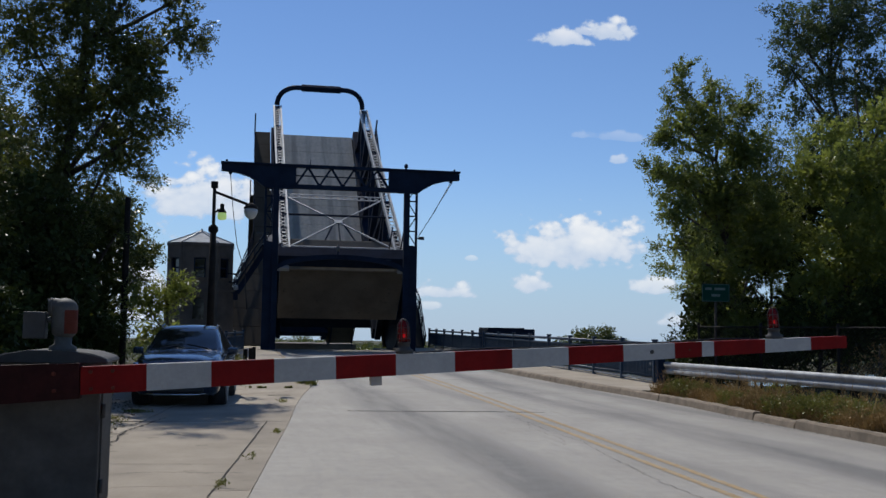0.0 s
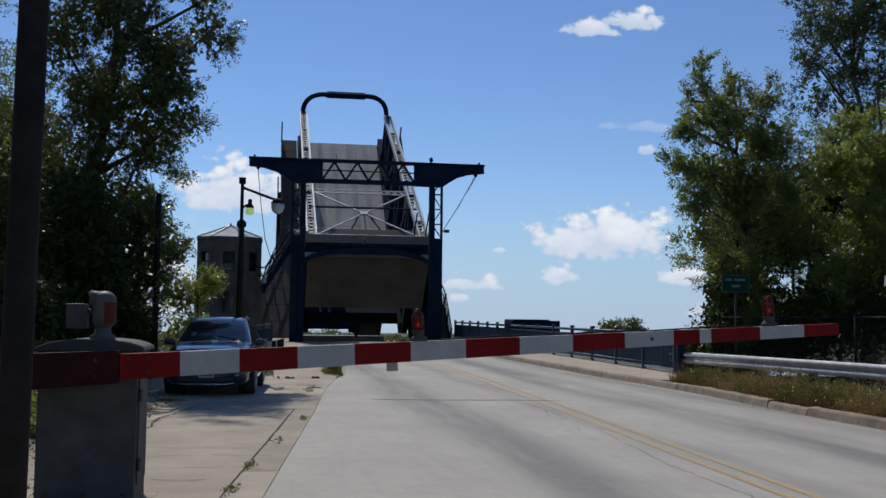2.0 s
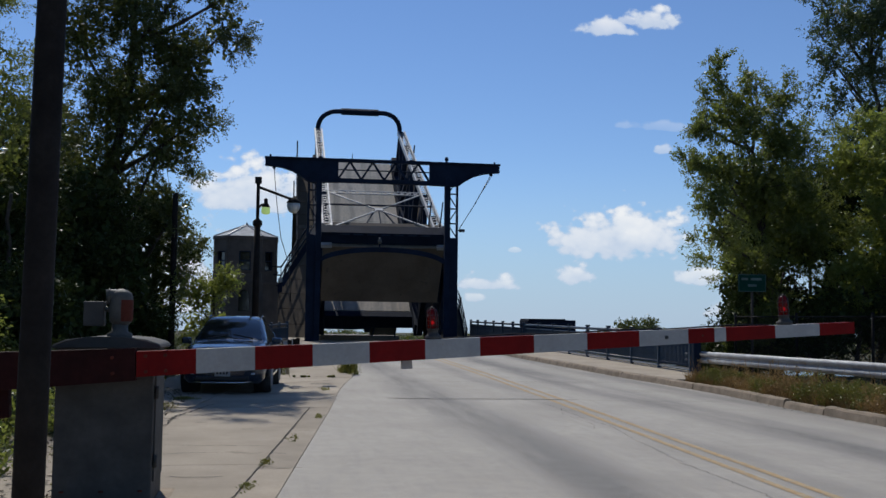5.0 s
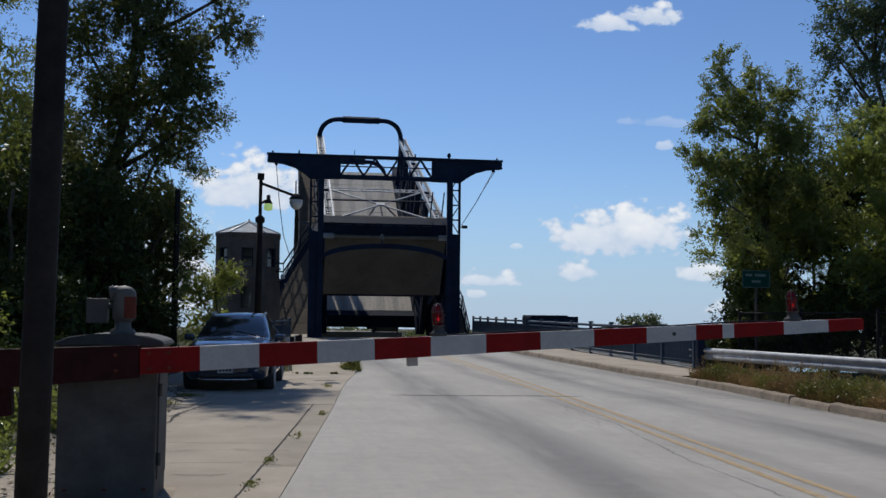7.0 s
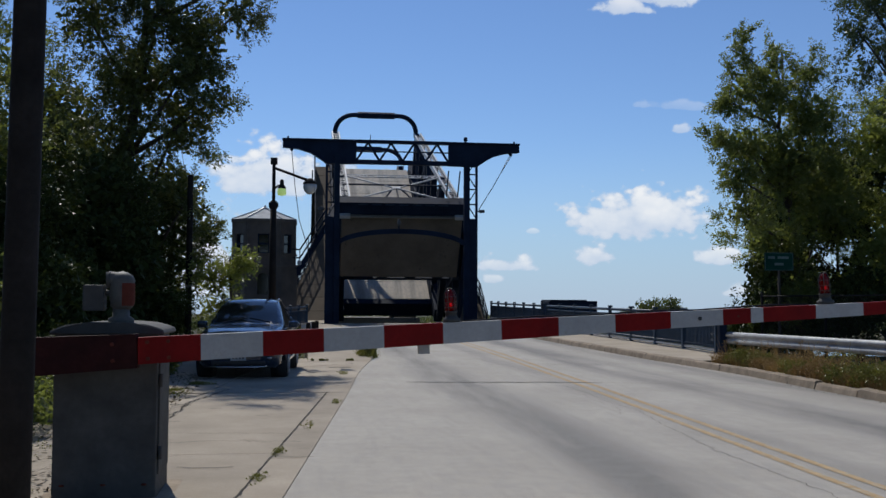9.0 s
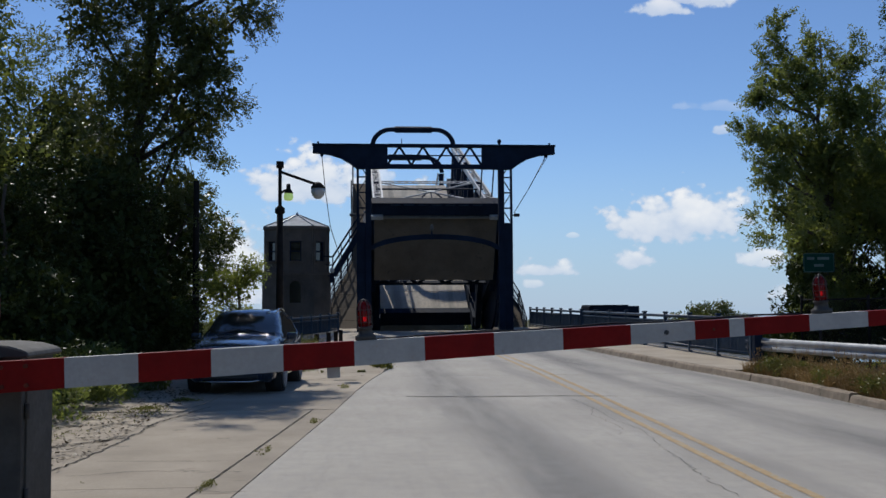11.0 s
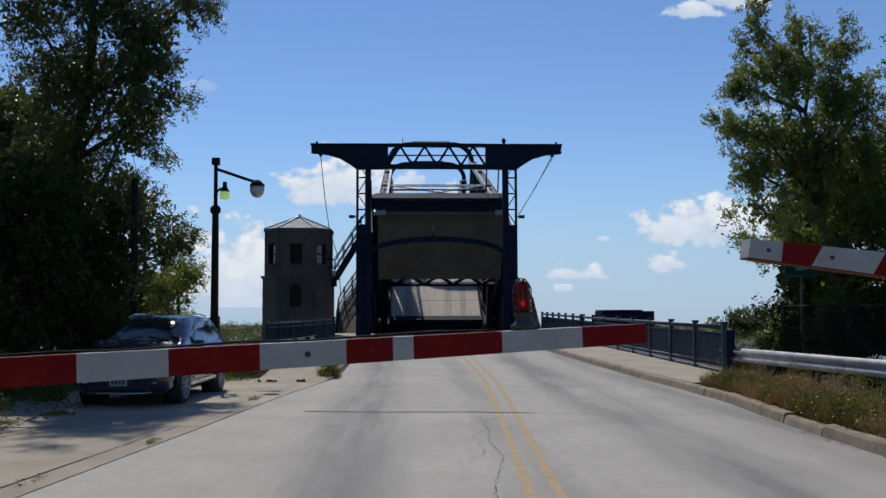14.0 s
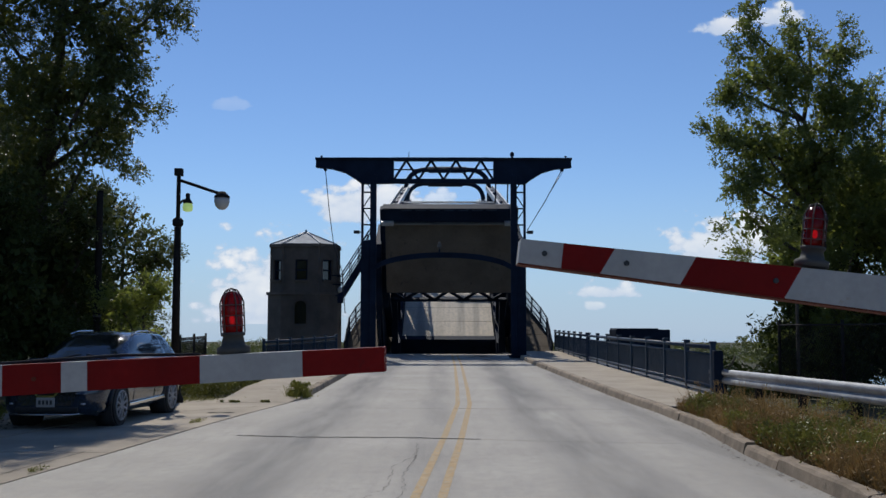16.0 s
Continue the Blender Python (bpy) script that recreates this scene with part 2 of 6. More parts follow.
M_DRY = leaf_material("dry_grass", (0.17, 0.10, 0.04), (0.32, 0.21, 0.085), (0.2, 0.13, 0.04), 0.2, 0.05)
M_LITTER = leaf_material("leaf_litter", (0.04, 0.03, 0.018), (0.10, 0.075, 0.045), (0.06, 0.045, 0.02), 0.08, 0.05)
M_WEED = leaf_material("green_weeds", (0.07, 0.08, 0.018), (0.19, 0.18, 0.045), (0.2, 0.2, 0.03), 0.25, 0.12)


# ---- mesh helpers ----
def thing(name, at, label, category, group="", kind="", turn=0.0):
    ob = new(name)
    ob.empty_display_size = 0.2
    ob.matrix_basis = pose(*at, 0, 0, turn)
    return tagged(ob, label, category, group, kind)


def part(name, bm, mat, parent, label=""):
    me = bpy.data.meshes.new(name)
    bmesh.ops.recalc_face_normals(bm, faces=bm.faces)
    bm.to_mesh(me)
    bm.free()
    for m in (mat if isinstance(mat, (list, tuple)) else [mat]):
        me.materials.append(m)
    ob = new(name, me)
    ob.parent = parent
    return tagged(ob, label) if label else ob


def solid(name, bm, mat, label, category="", kind="structure", group=""):
    return tagged(part(name, bm, mat, None), label, category, group, kind)


def BM():
    return bmesh.new()


def box(bm, c, s, rot=None, bevel=0.0, taper=1.0):
    """A box of full size s round c; taper scales its top."""
    m = Matrix.Translation(c) @ (rot.to_4x4() if rot else Matrix()) @ Matrix.Diagonal((*s, 1))
    vs = bmesh.ops.create_cube(bm, size=1.0)["verts"]
    for v in vs:
        if v.co.z > 0:
            v.co.x *= taper
            v.co.y *= taper
    bmesh.ops.transform(bm, matrix=m, verts=vs)
    if bevel:
        es = list({e for v in vs for e in v.link_edges})
        bmesh.ops.bevel(bm, geom=es, offset=bevel, segments=2, affect="EDGES", profile=0.6)
    return bm


def beam(bm, p, q, w, h, up=(0, 0, 1), bevel=0.0):
    """A bar from p to q, w across and h deep."""
    p, q = Vector(p), Vector(q)
    d = (q - p).normalized()
    u = Vector(up)
    if abs(d.dot(u)) > 0.99:
        u = Vector((0, 1, 0))
    s = d.cross(u).normalized()
    u = s.cross(d)
    rot = Matrix((s, d, u)).transposed()
    return box(bm, (p + q) / 2, (w, (q - p).length, h), rot, bevel)


def tube(bm, pts, r, n=10, r2=None, caps=True):
    """A round bar along pts; r may run to r2."""
    pts = [Vector(p) for p in pts]
    rings, ref = [], None
    for i, p in enumerate(pts):
        d = (pts[min(i + 1, len(pts) - 1)] - pts[max(i - 1, 0)]).normalized()
        ref = ref if ref is not None and abs(ref.dot(d)) < 0.95 else (Vector((0, 0, 1)) if abs(d.z) < 0.9 else Vector((1, 0, 0)))
        a = d.cross(ref).normalized()
        b = d.cross(a)
        ref = a.cross(d)
        rad = r if r2 is None else r + (r2 - r) * i / (len(pts) - 1)
        rings.append([bm.verts.new(p + (a * math.cos(k * 2 * math.pi / n) + b * math.sin(k * 2 * math.pi / n)) * rad) for k in range(n)])
    for A, B in zip(rings, rings[1:]):
        for k in range(n):
            f = bm.faces.new((A[k], A[(k + 1) % n], B[(k + 1) % n], B[k]))
            f.smooth = True
    if caps:
        bm.faces.new(rings[0]), bm.faces.new(rings[-1][::-1])
    return bm


def lathe(bm, profile, at=(0, 0, 0), n=20):
    """Turns (radius, height) pairs round z."""
    rings = [[bm.verts.new((at[0] + r * math.cos(k * 2 * math.pi / n), at[1] + r * math.sin(k * 2 * math.pi / n), at[2] + z)) for k in range(n)]
             for r, z in profile]
    for A, B in zip(rings, rings[1:]):
        for k in range(n):
            f = bm.faces.new((A[k], A[(k + 1) % n], B[(k + 1) % n], B[k]))
            f.smooth = True
    bm.faces.new(rings[0][::-1]), bm.faces.new(rings[-1])
    return bm


def prism(bm, pts, a, b, axis="x"):
    """A flat outline pulled out along an axis from a to b."""
    def at(p, t):
        return {"x": (t, p[0], p[1]), "y": (p[0], t, p[1]), "z": (p[0], p[1], t)}[axis]
    A, B = [bm.verts.new(at(p, a)) for p in pts], [bm.verts.new(at(p, b)) for p in pts]
    bm.faces.new(A), bm.faces.new(B[::-1])
    for k in range(len(pts)):
        bm.faces.new((A[k], A[(k + 1) % len(pts)], B[(k + 1) % len(pts)], B[k]))
    return bm


def shared(name, mesh, parent, m):
    """One more object on a mesh that others use too."""
    ob = new(name, mesh)
    ob.parent = parent
    ob.matrix_basis = m
    return ob


def quads(name, verts, mat, parent, label="", size=4):
    """One mesh of many loose faces from an array (n, size, 3)."""
    n = len(verts)
    me = bpy.data.meshes.new(name)
    me.vertices.add(n * size), me.loops.add(n * size), me.polygons.add(n)
    me.vertices.foreach_set("co", verts.astype(np.float32).ravel())
    me.loops.foreach_set("vertex_index", np.arange(n * size, dtype=np.int32))
    me.polygons.foreach_set("loop_start", np.arange(0, n * size, size, dtype=np.int32))
    me.update(calc_edges=True)
    me.materials.append(mat)
    ob = new(name, me)
    ob.parent = parent
    return tagged(ob, label) if label else ob


# ---- clouds: a far shell of thin air with cloud patches, drifting slowly ----
# direction of each cloud (x/y, z/y), its half size and its density
CLOUDS = [(0.336, 0.096, 0.102, 0.041, 1.0), (0.288, 0.051, 0.034, 0.015, 0.95), (0.418, 0.051, 0.032, 0.013, 0.85), (0.366, 0.316, 0.036, 0.018, 0.95), (0.318, 0.304, 0.038, 0.014, 0.85), (0.378, 0.18, 0.014, 0.008, 0.6), (0.373, 0.203, 0.054, 0.008, 0.22), (-0.036, 0.13, 0.074, 0.037, 1.0), (0.224, 0.072, 0.009, 0.004, 0.45),
          (0.184, 0.025, 0.012, 0.007, 0.6), (-0.127, 0.05, 0.082, 0.07, 1.0), (0.076, 0.12, 0.011, 0.012, 0.75), (0.195, 0.04, 0.045, 0.011, 0.85), (-0.173, 0.221, 0.026, 0.011, 0.2), (0.031, 0.127, 0.022, 0.018, 0.65), (0.446, 0.014, 0.036, 0.011, 0.7), (0.342, 0.312, 0.02, 0.008, 0.7)]


def build_clouds():
    m = bpy.data.materials.new("cloud")
    m.use_nodes = True
    N = Nodes(m.node_tree)
    co = N.add("ShaderNodeTexCoord").outputs["Object"]
    sep = N.add("ShaderNodeSeparateXYZ")
    N.put(sep.inputs[0], co)
    y = N.math("MAXIMUM", sep.outputs[1], 1.0)
    px, pz = N.math("DIVIDE", sep.outputs[0], y), N.math("DIVIDE", sep.outputs[2], y)
    flat = N.add("ShaderNodeCombineXYZ")
    N.put(flat.inputs[0], px), N.put(flat.inputs[1], N.math("MULTIPLY", pz, 1.4))
    big = N.noise(flat.outputs[0], 24.0, 3.0, 0.5)
    fine = N.noise(flat.outputs[0], 90.0, 8.0, 0.6, 0.2)

    def puffs(scale):
        """Rounded heads of vapour."""
        n = N.add("ShaderNodeTexVoronoi")
        n.feature = "SMOOTH_F1"
        n.inputs["Scale"].default_value, n.inputs["Smoothness"].default_value = scale, 0.35
        N.put(n.inputs["Vector"], flat.outputs[0])
        return N.math("SUBTRACT", 0.42, n.outputs["Distance"])

    bump = N.math("ADD", N.math("MULTIPLY", N.math("SUBTRACT", big, 0.5), 1.0), N.math("MULTIPLY", N.math("SUBTRACT", fine, 0.5), 0.6))
    bump = N.math("ADD", bump, N.math("ADD", N.math("MULTIPLY", puffs(42.0), 0.55), N.math("MULTIPLY", puffs(95.0), 0.3)))
    total, lit = 0.0, 0.0
    for cx, cz, rx, rz, amount in CLOUDS:
        a = N.math("DIVIDE", N.math("SUBTRACT", px, cx), rx)
        b = N.math("DIVIDE", N.math("SUBTRACT", pz, cz - rz * 0.35), rz)
        b2 = N.math("MULTIPLY", b, N.math("ADD", 0.8, N.math("MULTIPLY", N.math("LESS_THAN", b, 0.0), 0.9)))
        d = N.math("SQRT", N.math("ADD", N.math("MULTIPLY", a, a), N.math("MULTIPLY", b2, b2)))
        body = N.math("ADD", N.math("SUBTRACT", 0.8, d), bump)
        total = N.math("MAXIMUM", total, N.math("MULTIPLY", N.maprange(body, -0.09, 0.17, smooth=True), amount))
        lit = N.math("MAXIMUM", lit, N.math("MULTIPLY", N.maprange(body, 0.0, 0.3), N.maprange(N.math("ADD", b, N.math("MULTIPLY", bump, 0.9)), -0.5, 0.9)))
    em = N.add("ShaderNodeEmission")
    N.put(em.inputs[0], N.mix(lit, (0.56, 0.65, 0.79), (0.90, 0.91, 0.92)))
    mx = N.add("ShaderNodeMixShader")
    N.put(mx.inputs[0], N.math("MULTIPLY", total, 0.93))
    N.put(mx.inputs[1], N.add("ShaderNodeBsdfTransparent").outputs[0]), N.put(mx.inputs[2], em.outputs[0])
    N.put(N.add("ShaderNodeOutputMaterial").inputs[0], mx.outputs[0])
    bm = BM()
    R, rows = 1500.0, []
    for e in range(0, 26, 5):
        el = radians(0.3 + e)
        rows.append([bm.verts.new((R * math.sin(radians(a)) * math.cos(el), R * math.cos(radians(a)) * math.cos(el), R * math.sin(el))) for a in range(-30, 46, 5)])
    for A, B in zip(rows, rows[1:]):
        for i in range(len(A) - 1):
            bm.faces.new((A[i], A[i + 1], B[i + 1], B[i])).smooth = True
    return solid("cloud_backdrop", bm, m, "small white fair-weather clouds in the blue sky")


clouds = build_clouds()


# ---- large structure ----
def road_z(y):
    return 0.0 if y < 26 else 0.0078 * (y - 26)


def along(pts, y):
    """Straight runs between (y, x) corners."""
    for (a, xa), (b, xb) in zip(pts, pts[1:]):
        if y <= b:
            return xa + (xb - xa) * (y - a) / (b - a)
    return pts[-1][1]


def right_kerb(y):
    """Foot of the right kerb."""
    return along([(-40, 3.4), (13, 3.6), (17, 3.71), (20.5, 3.97), (24, 3.99), (28, 3.86), (37, 3.66), (48, 3.47), (60, 3.47)], y)


def left_edge(y):
    """Left side of the carriageway."""
    return along([(-40, -10.1), (17.3, -4.42), (22.2, -4.0), (27.8, -3.28), (60, -3.28)], y)


def strip(name, ys, a, b, z, mat, label, lift=0.0, thick=0.25):
    bm = BM()
    rows = []
    for y in ys:
        rows.append([bm.verts.new((f(y) if callable(f) else f, y, (z(y) if callable(z) else z) + lift - d)) for f in (a, b) for d in (0, thick)])
    for A, B in zip(rows, rows[1:]):
        for i, j in ((0, 2), (2, 3), (3, 1), (1, 0)):
            bm.faces.new((A[i], A[j], B[j], B[i]))
    bm.faces.new(rows[0]), bm.faces.new(rows[-1][::-1])
    return solid(name, bm, mat, label)


def span(a, b, step):
    n = max(1, round((b - a) / step))
    return [a + (b - a) * i / n for i in range(n + 1)]


def ground_height(x, y):
    base = -0.30
    if y > 60:
        base -= 0.012 * (y - 60)
    bank = max(0.0, min(1.0, (x - 6.2) / 5.0)) * max(0.0, min(1.0, (y - 27.5) / 8.0))
    bank = max(bank, max(0.0, min(1.0, (-9.0 - x) / 6.0)) * max(0.0, min(1.0, (y - 34) / 10.0)))
    base -= 1.6 * bank
    if 62 < y < 112:
        base -= 4.0 * min(1.0, (y - 62) / 3.0, (112 - y) / 6.0)
    if x > 4 and y < 27.5:
        base += 0.36
    if x < -5 and y < 34:
        base += 0.262
    return base


def build_ground():
    xs = [-3000, -1200, -500, -200, -90, -50] + span(-35, 35, 1.0) + [50, 90, 200, 500, 1200, 3000]
    ys = [-800, -200, -60] + span(-30, 70, 1.0) + [76, 84, 92, 100, 106, 110, 114, 125, 150, 200, 300, 500, 900, 1500, 3000]
    bm = BM()
    grid = [[bm.verts.new((x, y, ground_height(x, y) + 0.05 * noise.noise((x * 0.3, y * 0.3, 0)) * (abs(x) > 9))) for x in xs] for y in ys]
    for A, B in zip(grid, grid[1:]):
        for i in range(len(xs) - 1):
            bm.faces.new((A[i], A[i + 1], B[i + 1], B[i]))
    solid("ground", bm, M_SOIL, "dry brown and green ground that slopes to the river")
    bm = BM()
    v = [bm.verts.new(p) for p in ((-900, 60, -3.0), (900, 60, -3.0), (900, 114, -3.0), (-900, 114, -3.0))]
    bm.faces.new(v)
    solid("water", bm, M_WATER, "dark green river water under the bridge")


build_ground()
strip("road", span(-40, 59, 1.0), left_edge, right_kerb, road_z, M_ROAD, "pale worn concrete road with dark oil bands", thick=0.4)
strip("pavement_right", span(23.4, 59.5, 1.1), lambda y: right_kerb(y) + 0.17, 6.1, lambda y: road_z(y) + 0.15, M_WALKWAY,
      "pale concrete pavement beside the railing", thick=0.6)
strip("pavement_left", span(26.2, 59.5, 1.1), lambda y: -5.05 - max(0.0, y - 31) * 0.02, lambda y: left_edge(y) - (0.005 if y < 27.9 else 0.16), lambda y: 0.012 + (road_z(y) + 0.13) * min(1.0, (y - 26.2) / 3.3),
      M_WALKWAY, "pale concrete pavement by the bridge tower", thick=0.6)
strip("pavement_verge", span(2.0, 23.3, 1.2), 5.35, 6.25, 0.09, M_WALKWAY, "old pale concrete footpath half hidden by weeds", thick=0.2)


# ---- railings, guard rails, gantry, leaf, tower ----
def railing(name, a, b, z0, z1, bays, label, group):
    """Steel pipe railing from a to b (x, y) on feet at z0 to z1: posts, three pipes and thin balusters."""
    A, B = Vector((*a, z0)), Vector((*b, z1))
    ob = thing(name, (A.x, A.y, A.z), label, "railing", group)
    d = B - A
    for i in range(bays + 1):
        p = d * (i / bays)
        part("post", box(BM(), p + Vector((0, 0, 0.55)), (0.11, 0.11, 1.12), bevel=0.012), M_NAVY_RAIL, ob)
        part("post_cap", box(BM(), p + Vector((0, 0, 1.125)), (0.15, 0.15, 0.05), bevel=0.015), M_NAVY_RAIL, ob)
    for h, r in ((1.02, 0.05), (0.86, 0.03), (0.16, 0.04)):
        part("rail", tube(BM(), [(0, 0, h), d + Vector((0, 0, h))], r, 10), M_NAVY_RAIL, ob)
    n = int(d.length / 0.1)
    bar = part("baluster", box(BM(), (0, 0, 0.51), (0.034, 0.034, 0.7)), M_NAVY_RAIL, ob)
    bar.location = d * (0.5 / n)
    for k in range(1, n):
        shared("baluster", bar.data, ob, Matrix.Translation(d * ((k + 0.5) / n)))
    part("toe_plate", beam(BM(), Vector((0, 0, 0.07)), d + Vector((0, 0, 0.07)), 0.05, 0.06), M_GALV, ob, "pale worn toe plate")
    return ob


def guard_rail(name, pts, z, label, post_step=1.9):
    """W-beam of galvanised steel on timber posts along pts (x, y)."""
    ob = thing(name, (pts[0][0], pts[0][1], z), label, "guard rail")
    prof = [(0.0, 0.31), (0.055, 0.29), (0.075, 0.25), (0.07, 0.2), (0.015, 0.165), (0.015, 0.145), (0.07, 0.11), (0.075, 0.06), (0.055, 0.02), (0.0, 0.0)]
    bm, last = BM(), None
    o = Vector((pts[0][0], pts[0][1]))
    side = None
    for i, p in enumerate(pts):
        q0, q1 = Vector(pts[max(i - 1, 0)]), Vector(pts[min(i + 1, len(pts) - 1)])
        t = (q1 - q0).normalized()
        side = Vector((-abs(t.y), t.x * (1 if t.y > 0 else -1)))
        c = Vector(p) - o
        row = [bm.verts.new((c.x + side.x * u, c.y + side.y * u, 0.42 + v)) for u, v in prof] + \
              [bm.verts.new((c.x + side.x * (u - 0.008), c.y + side.y * (u - 0.008), 0.42 + v)) for u, v in prof[::-1]]
        if last:
            for k in range(len(row)):
                f = bm.faces.new((last[k], last[(k + 1) % len(row)], row[(k + 1) % len(row)], row[k]))
                f.smooth = True
        else:
            bm.faces.new(row)
        last = row
    bm.faces.new(last[::-1])
    part("w_beam", bm, M_GALV, ob)
    run = 0.4
    for (ax, ay), (bx, by) in zip(pts, pts[1:]):
        seg = math.hypot(bx - ax, by - ay)
        while run < seg:
            f = run / seg
            c = Vector((ax + (bx - ax) * f - o.x - side.x * 0.1, ay + (by - ay) * f - o.y - side.y * 0.1, 0.24))
            part("post", box(BM(), c, (0.14, 0.16, 0.98), bevel=0.015), M_POLE, ob, "weathered timber post")
            run += post_step
        run -= seg
    return ob


GY, GS = 53.0, 0.957


def lattice(bm, p, q, w, h, step=0.45, bar=0.035, chord=0.05, normal=(0, -1, 0)):
    """Two angle bars from p to q, w apart across their normal, laced with diagonals on one face."""
    p, q = Vector(p), Vector(q)
    d = (q - p).normalized()
    s = d.cross(Vector(normal)).normalized() * (w / 2)
    n = max(2, int((q - p).length / step))
    for k in (-1, 1):
        beam(bm, p + s * k, q + s * k, chord, h, normal)
    for i in range(n):
        a, b = p.lerp(q, i / n), p.lerp(q, (i + 1) / n)
        k = 1 if i % 2 else -1
        beam(bm, a + s * k, b - s * k, bar, 0.02, normal)
        beam(bm, a - s * k, b + s * k, bar, 0.02, normal)
    return bm


def build_gantry():
    ob = thing("portal_gantry", (-0.15, GY, 0.24), "navy blue steel portal gantry with winged top beam over the road", "gantry")
    for s in (-1, 1):
        part("column", box(BM(), (s * 3.52, 0, 4.6), (0.30, 0.36, 9.1), bevel=0.02), M_NAVY, ob)
        part("outer_column", box(BM(), (s * 4.07, 0.05, 4.5), (0.12, 0.16, 8.8), bevel=0.015), M_NAVY, ob)
        bm = BM()
        box(bm, (s * 3.78, 0.02, 2.9), (0.62, 0.14, 5.8))
        part("web_plate", bm, M_NAVY, ob)
        for k in range(4):
            z = 5.8 + k * 0.82
            part("batten", beam(BM(), (s * 3.55, 0, z), (s * 4.07, 0, z), 0.07, 0.07), M_NAVY, ob)
            part("lacing_bar", beam(BM(), (s * (3.55 if k % 2 else 4.07), 0, z), (s * (4.07 if k % 2 else 3.55), 0, z + 0.82), 0.05, 0.05), M_NAVY, ob)
        bm = BM()
        prism(bm, [(s * 2.5, 8.75), (s * 4.1, 8.72), (s * 4.45, 8.98), (s * 4.95, 9.28), (s * 5.6, 9.47), (s * 6.42, 9.55), (s * 6.42, 9.95), (s * 2.5, 9.95)], -0.10, 0.10, "y")
        part("wing_plate", bm, M_NAVY, ob)
        bm = BM()
        beam(bm, (s * 2.5, 0, 9.95), (s * 6.45, 0, 9.95), 0.42, 0.09)
        beam(bm, (s * 4.1, 0, 8.72), (s * 2.5, 0, 8.75), 0.42, 0.09)
        pts = [(s * 4.1, 8.72), (s * 4.45, 8.98), (s * 4.95, 9.28), (s * 5.6, 9.47), (s * 6.42, 9.55)]
        for a, b in zip(pts, pts[1:]):
            beam(bm, (a[0], 0, a[1]), (b[0], 0, b[1]), 0.42, 0.07)
        part("wing_flange", bm, M_NAVY, ob)
        part("finial", lathe(BM(), [(0.04, 0), (0.04, 0.06), (0.06, 0.08), (0.06, 0.12), (0.02, 0.15)], (s * 6.15, 0, 9.98), 10), M_NAVY, ob)
        part("pulley", tube(BM(), [(s * 5.95, -0.06, 9.42), (s * 5.95, 0.06, 9.42)], 0.09, 12), M_NAVY, ob)
        bm = BM()
        if s > 0:
            tube(bm, [(5.95, 0, 9.4), (5.1, 0.02, 7.8), (4.2, 0.05, 6.35)], 0.022, 6)
            tube(bm, [(6.05, 0, 9.4), (5.25, 0.02, 8.1), (4.8, 0.05, 7.3)], 0.018, 6)
        else:
            tube(bm, [(-5.95, 0, 9.4), (-5.75, 0.02, 7.4), (-5.5, 0.03, 5.6), (-5.05, 0.05, 4.2), (-4.9, 0.05, 2.2)], 0.022, 6)
        part("hoist_cable", bm, M_BLACK, ob)
        bm = BM()
        box(bm, (s * 4.35, 0, 6.25), (0.3, 0.2, 0.16), bevel=0.02)
        beam(bm, (s * 4.1, 0, 6.25), (s * 4.3, 0, 6.25), 0.05, 0.05)
        part("signal_bracket", bm, M_BLACK, ob)
        part("base_plate", box(BM(), (s * 3.78, 0, 0.06), (1.0, 0.7, 0.14), bevel=0.02), M_NAVY, ob)
    part("top_chord", box(BM(), (0, 0, 9.93), (5.0, 0.36, 0.16), bevel=0.01), M_NAVY, ob)
    part("bottom_chord", box(BM(), (0, 0, 8.82), (5.0, 0.36, 0.22), bevel=0.01), M_NAVY, ob)
    part("middle_pipe", tube(BM(), [(-2.5, 0.05, 9.42), (2.5, 0.05, 9.42)], 0.035, 8), M_NAVY, ob)
    x = -2.5
    for k in range(8):
        x2 = x + 0.625
        za, zb = (8.9, 9.88) if k % 2 == 0 else (9.88, 8.9)
        part("diagonal", beam(BM(), (x, 0, za), (x2, 0, zb), 0.11, 0.12, (0, 1, 0)), M_NAVY, ob)
        x = x2
    part("roof_lamp", lathe(BM(), [(0.06, 0), (0.06, 0.1), (0.11, 0.13), (0.1, 0.28), (0.03, 0.34)], (3.45, 0, 9.98), 10), M_NAVY, ob)
    part("aerial", tube(BM(), [(-1.75, 0, 9.98), (-1.75, 0, 10.3)], 0.02, 6), M_NAVY, ob)
    # arched brace with spandrel plates
    pts = [(-3.37 + 6.74 * i / 20, 4.15 + 0.82 * math.sqrt(max(0.0, 1 - ((i - 10) / 10.4) ** 2))) for i in range(21)]
    part("arch_brace", prism(BM(), pts + [(x, z + 0.26) for x, z in pts[::-1]], -0.14, 0.14, "y"), M_NAVY, ob)
    part("brace_lamp", lathe(BM(), [(0.05, -0.16), (0.1, -0.1), (0.1, 0.06), (0.06, 0.1), (0.05, 0.2)], (-0.2, -0.25, 5.55), 12), M_CAST, ob, "small grey lamp above the arched brace")
    part("brace_lamp_bracket", box(BM(), (-0.2, -0.16, 5.3), (0.08, 0.1, 0.7)), M_NAVY, ob)
    ob.scale = (GS, GS, GS)
    return ob


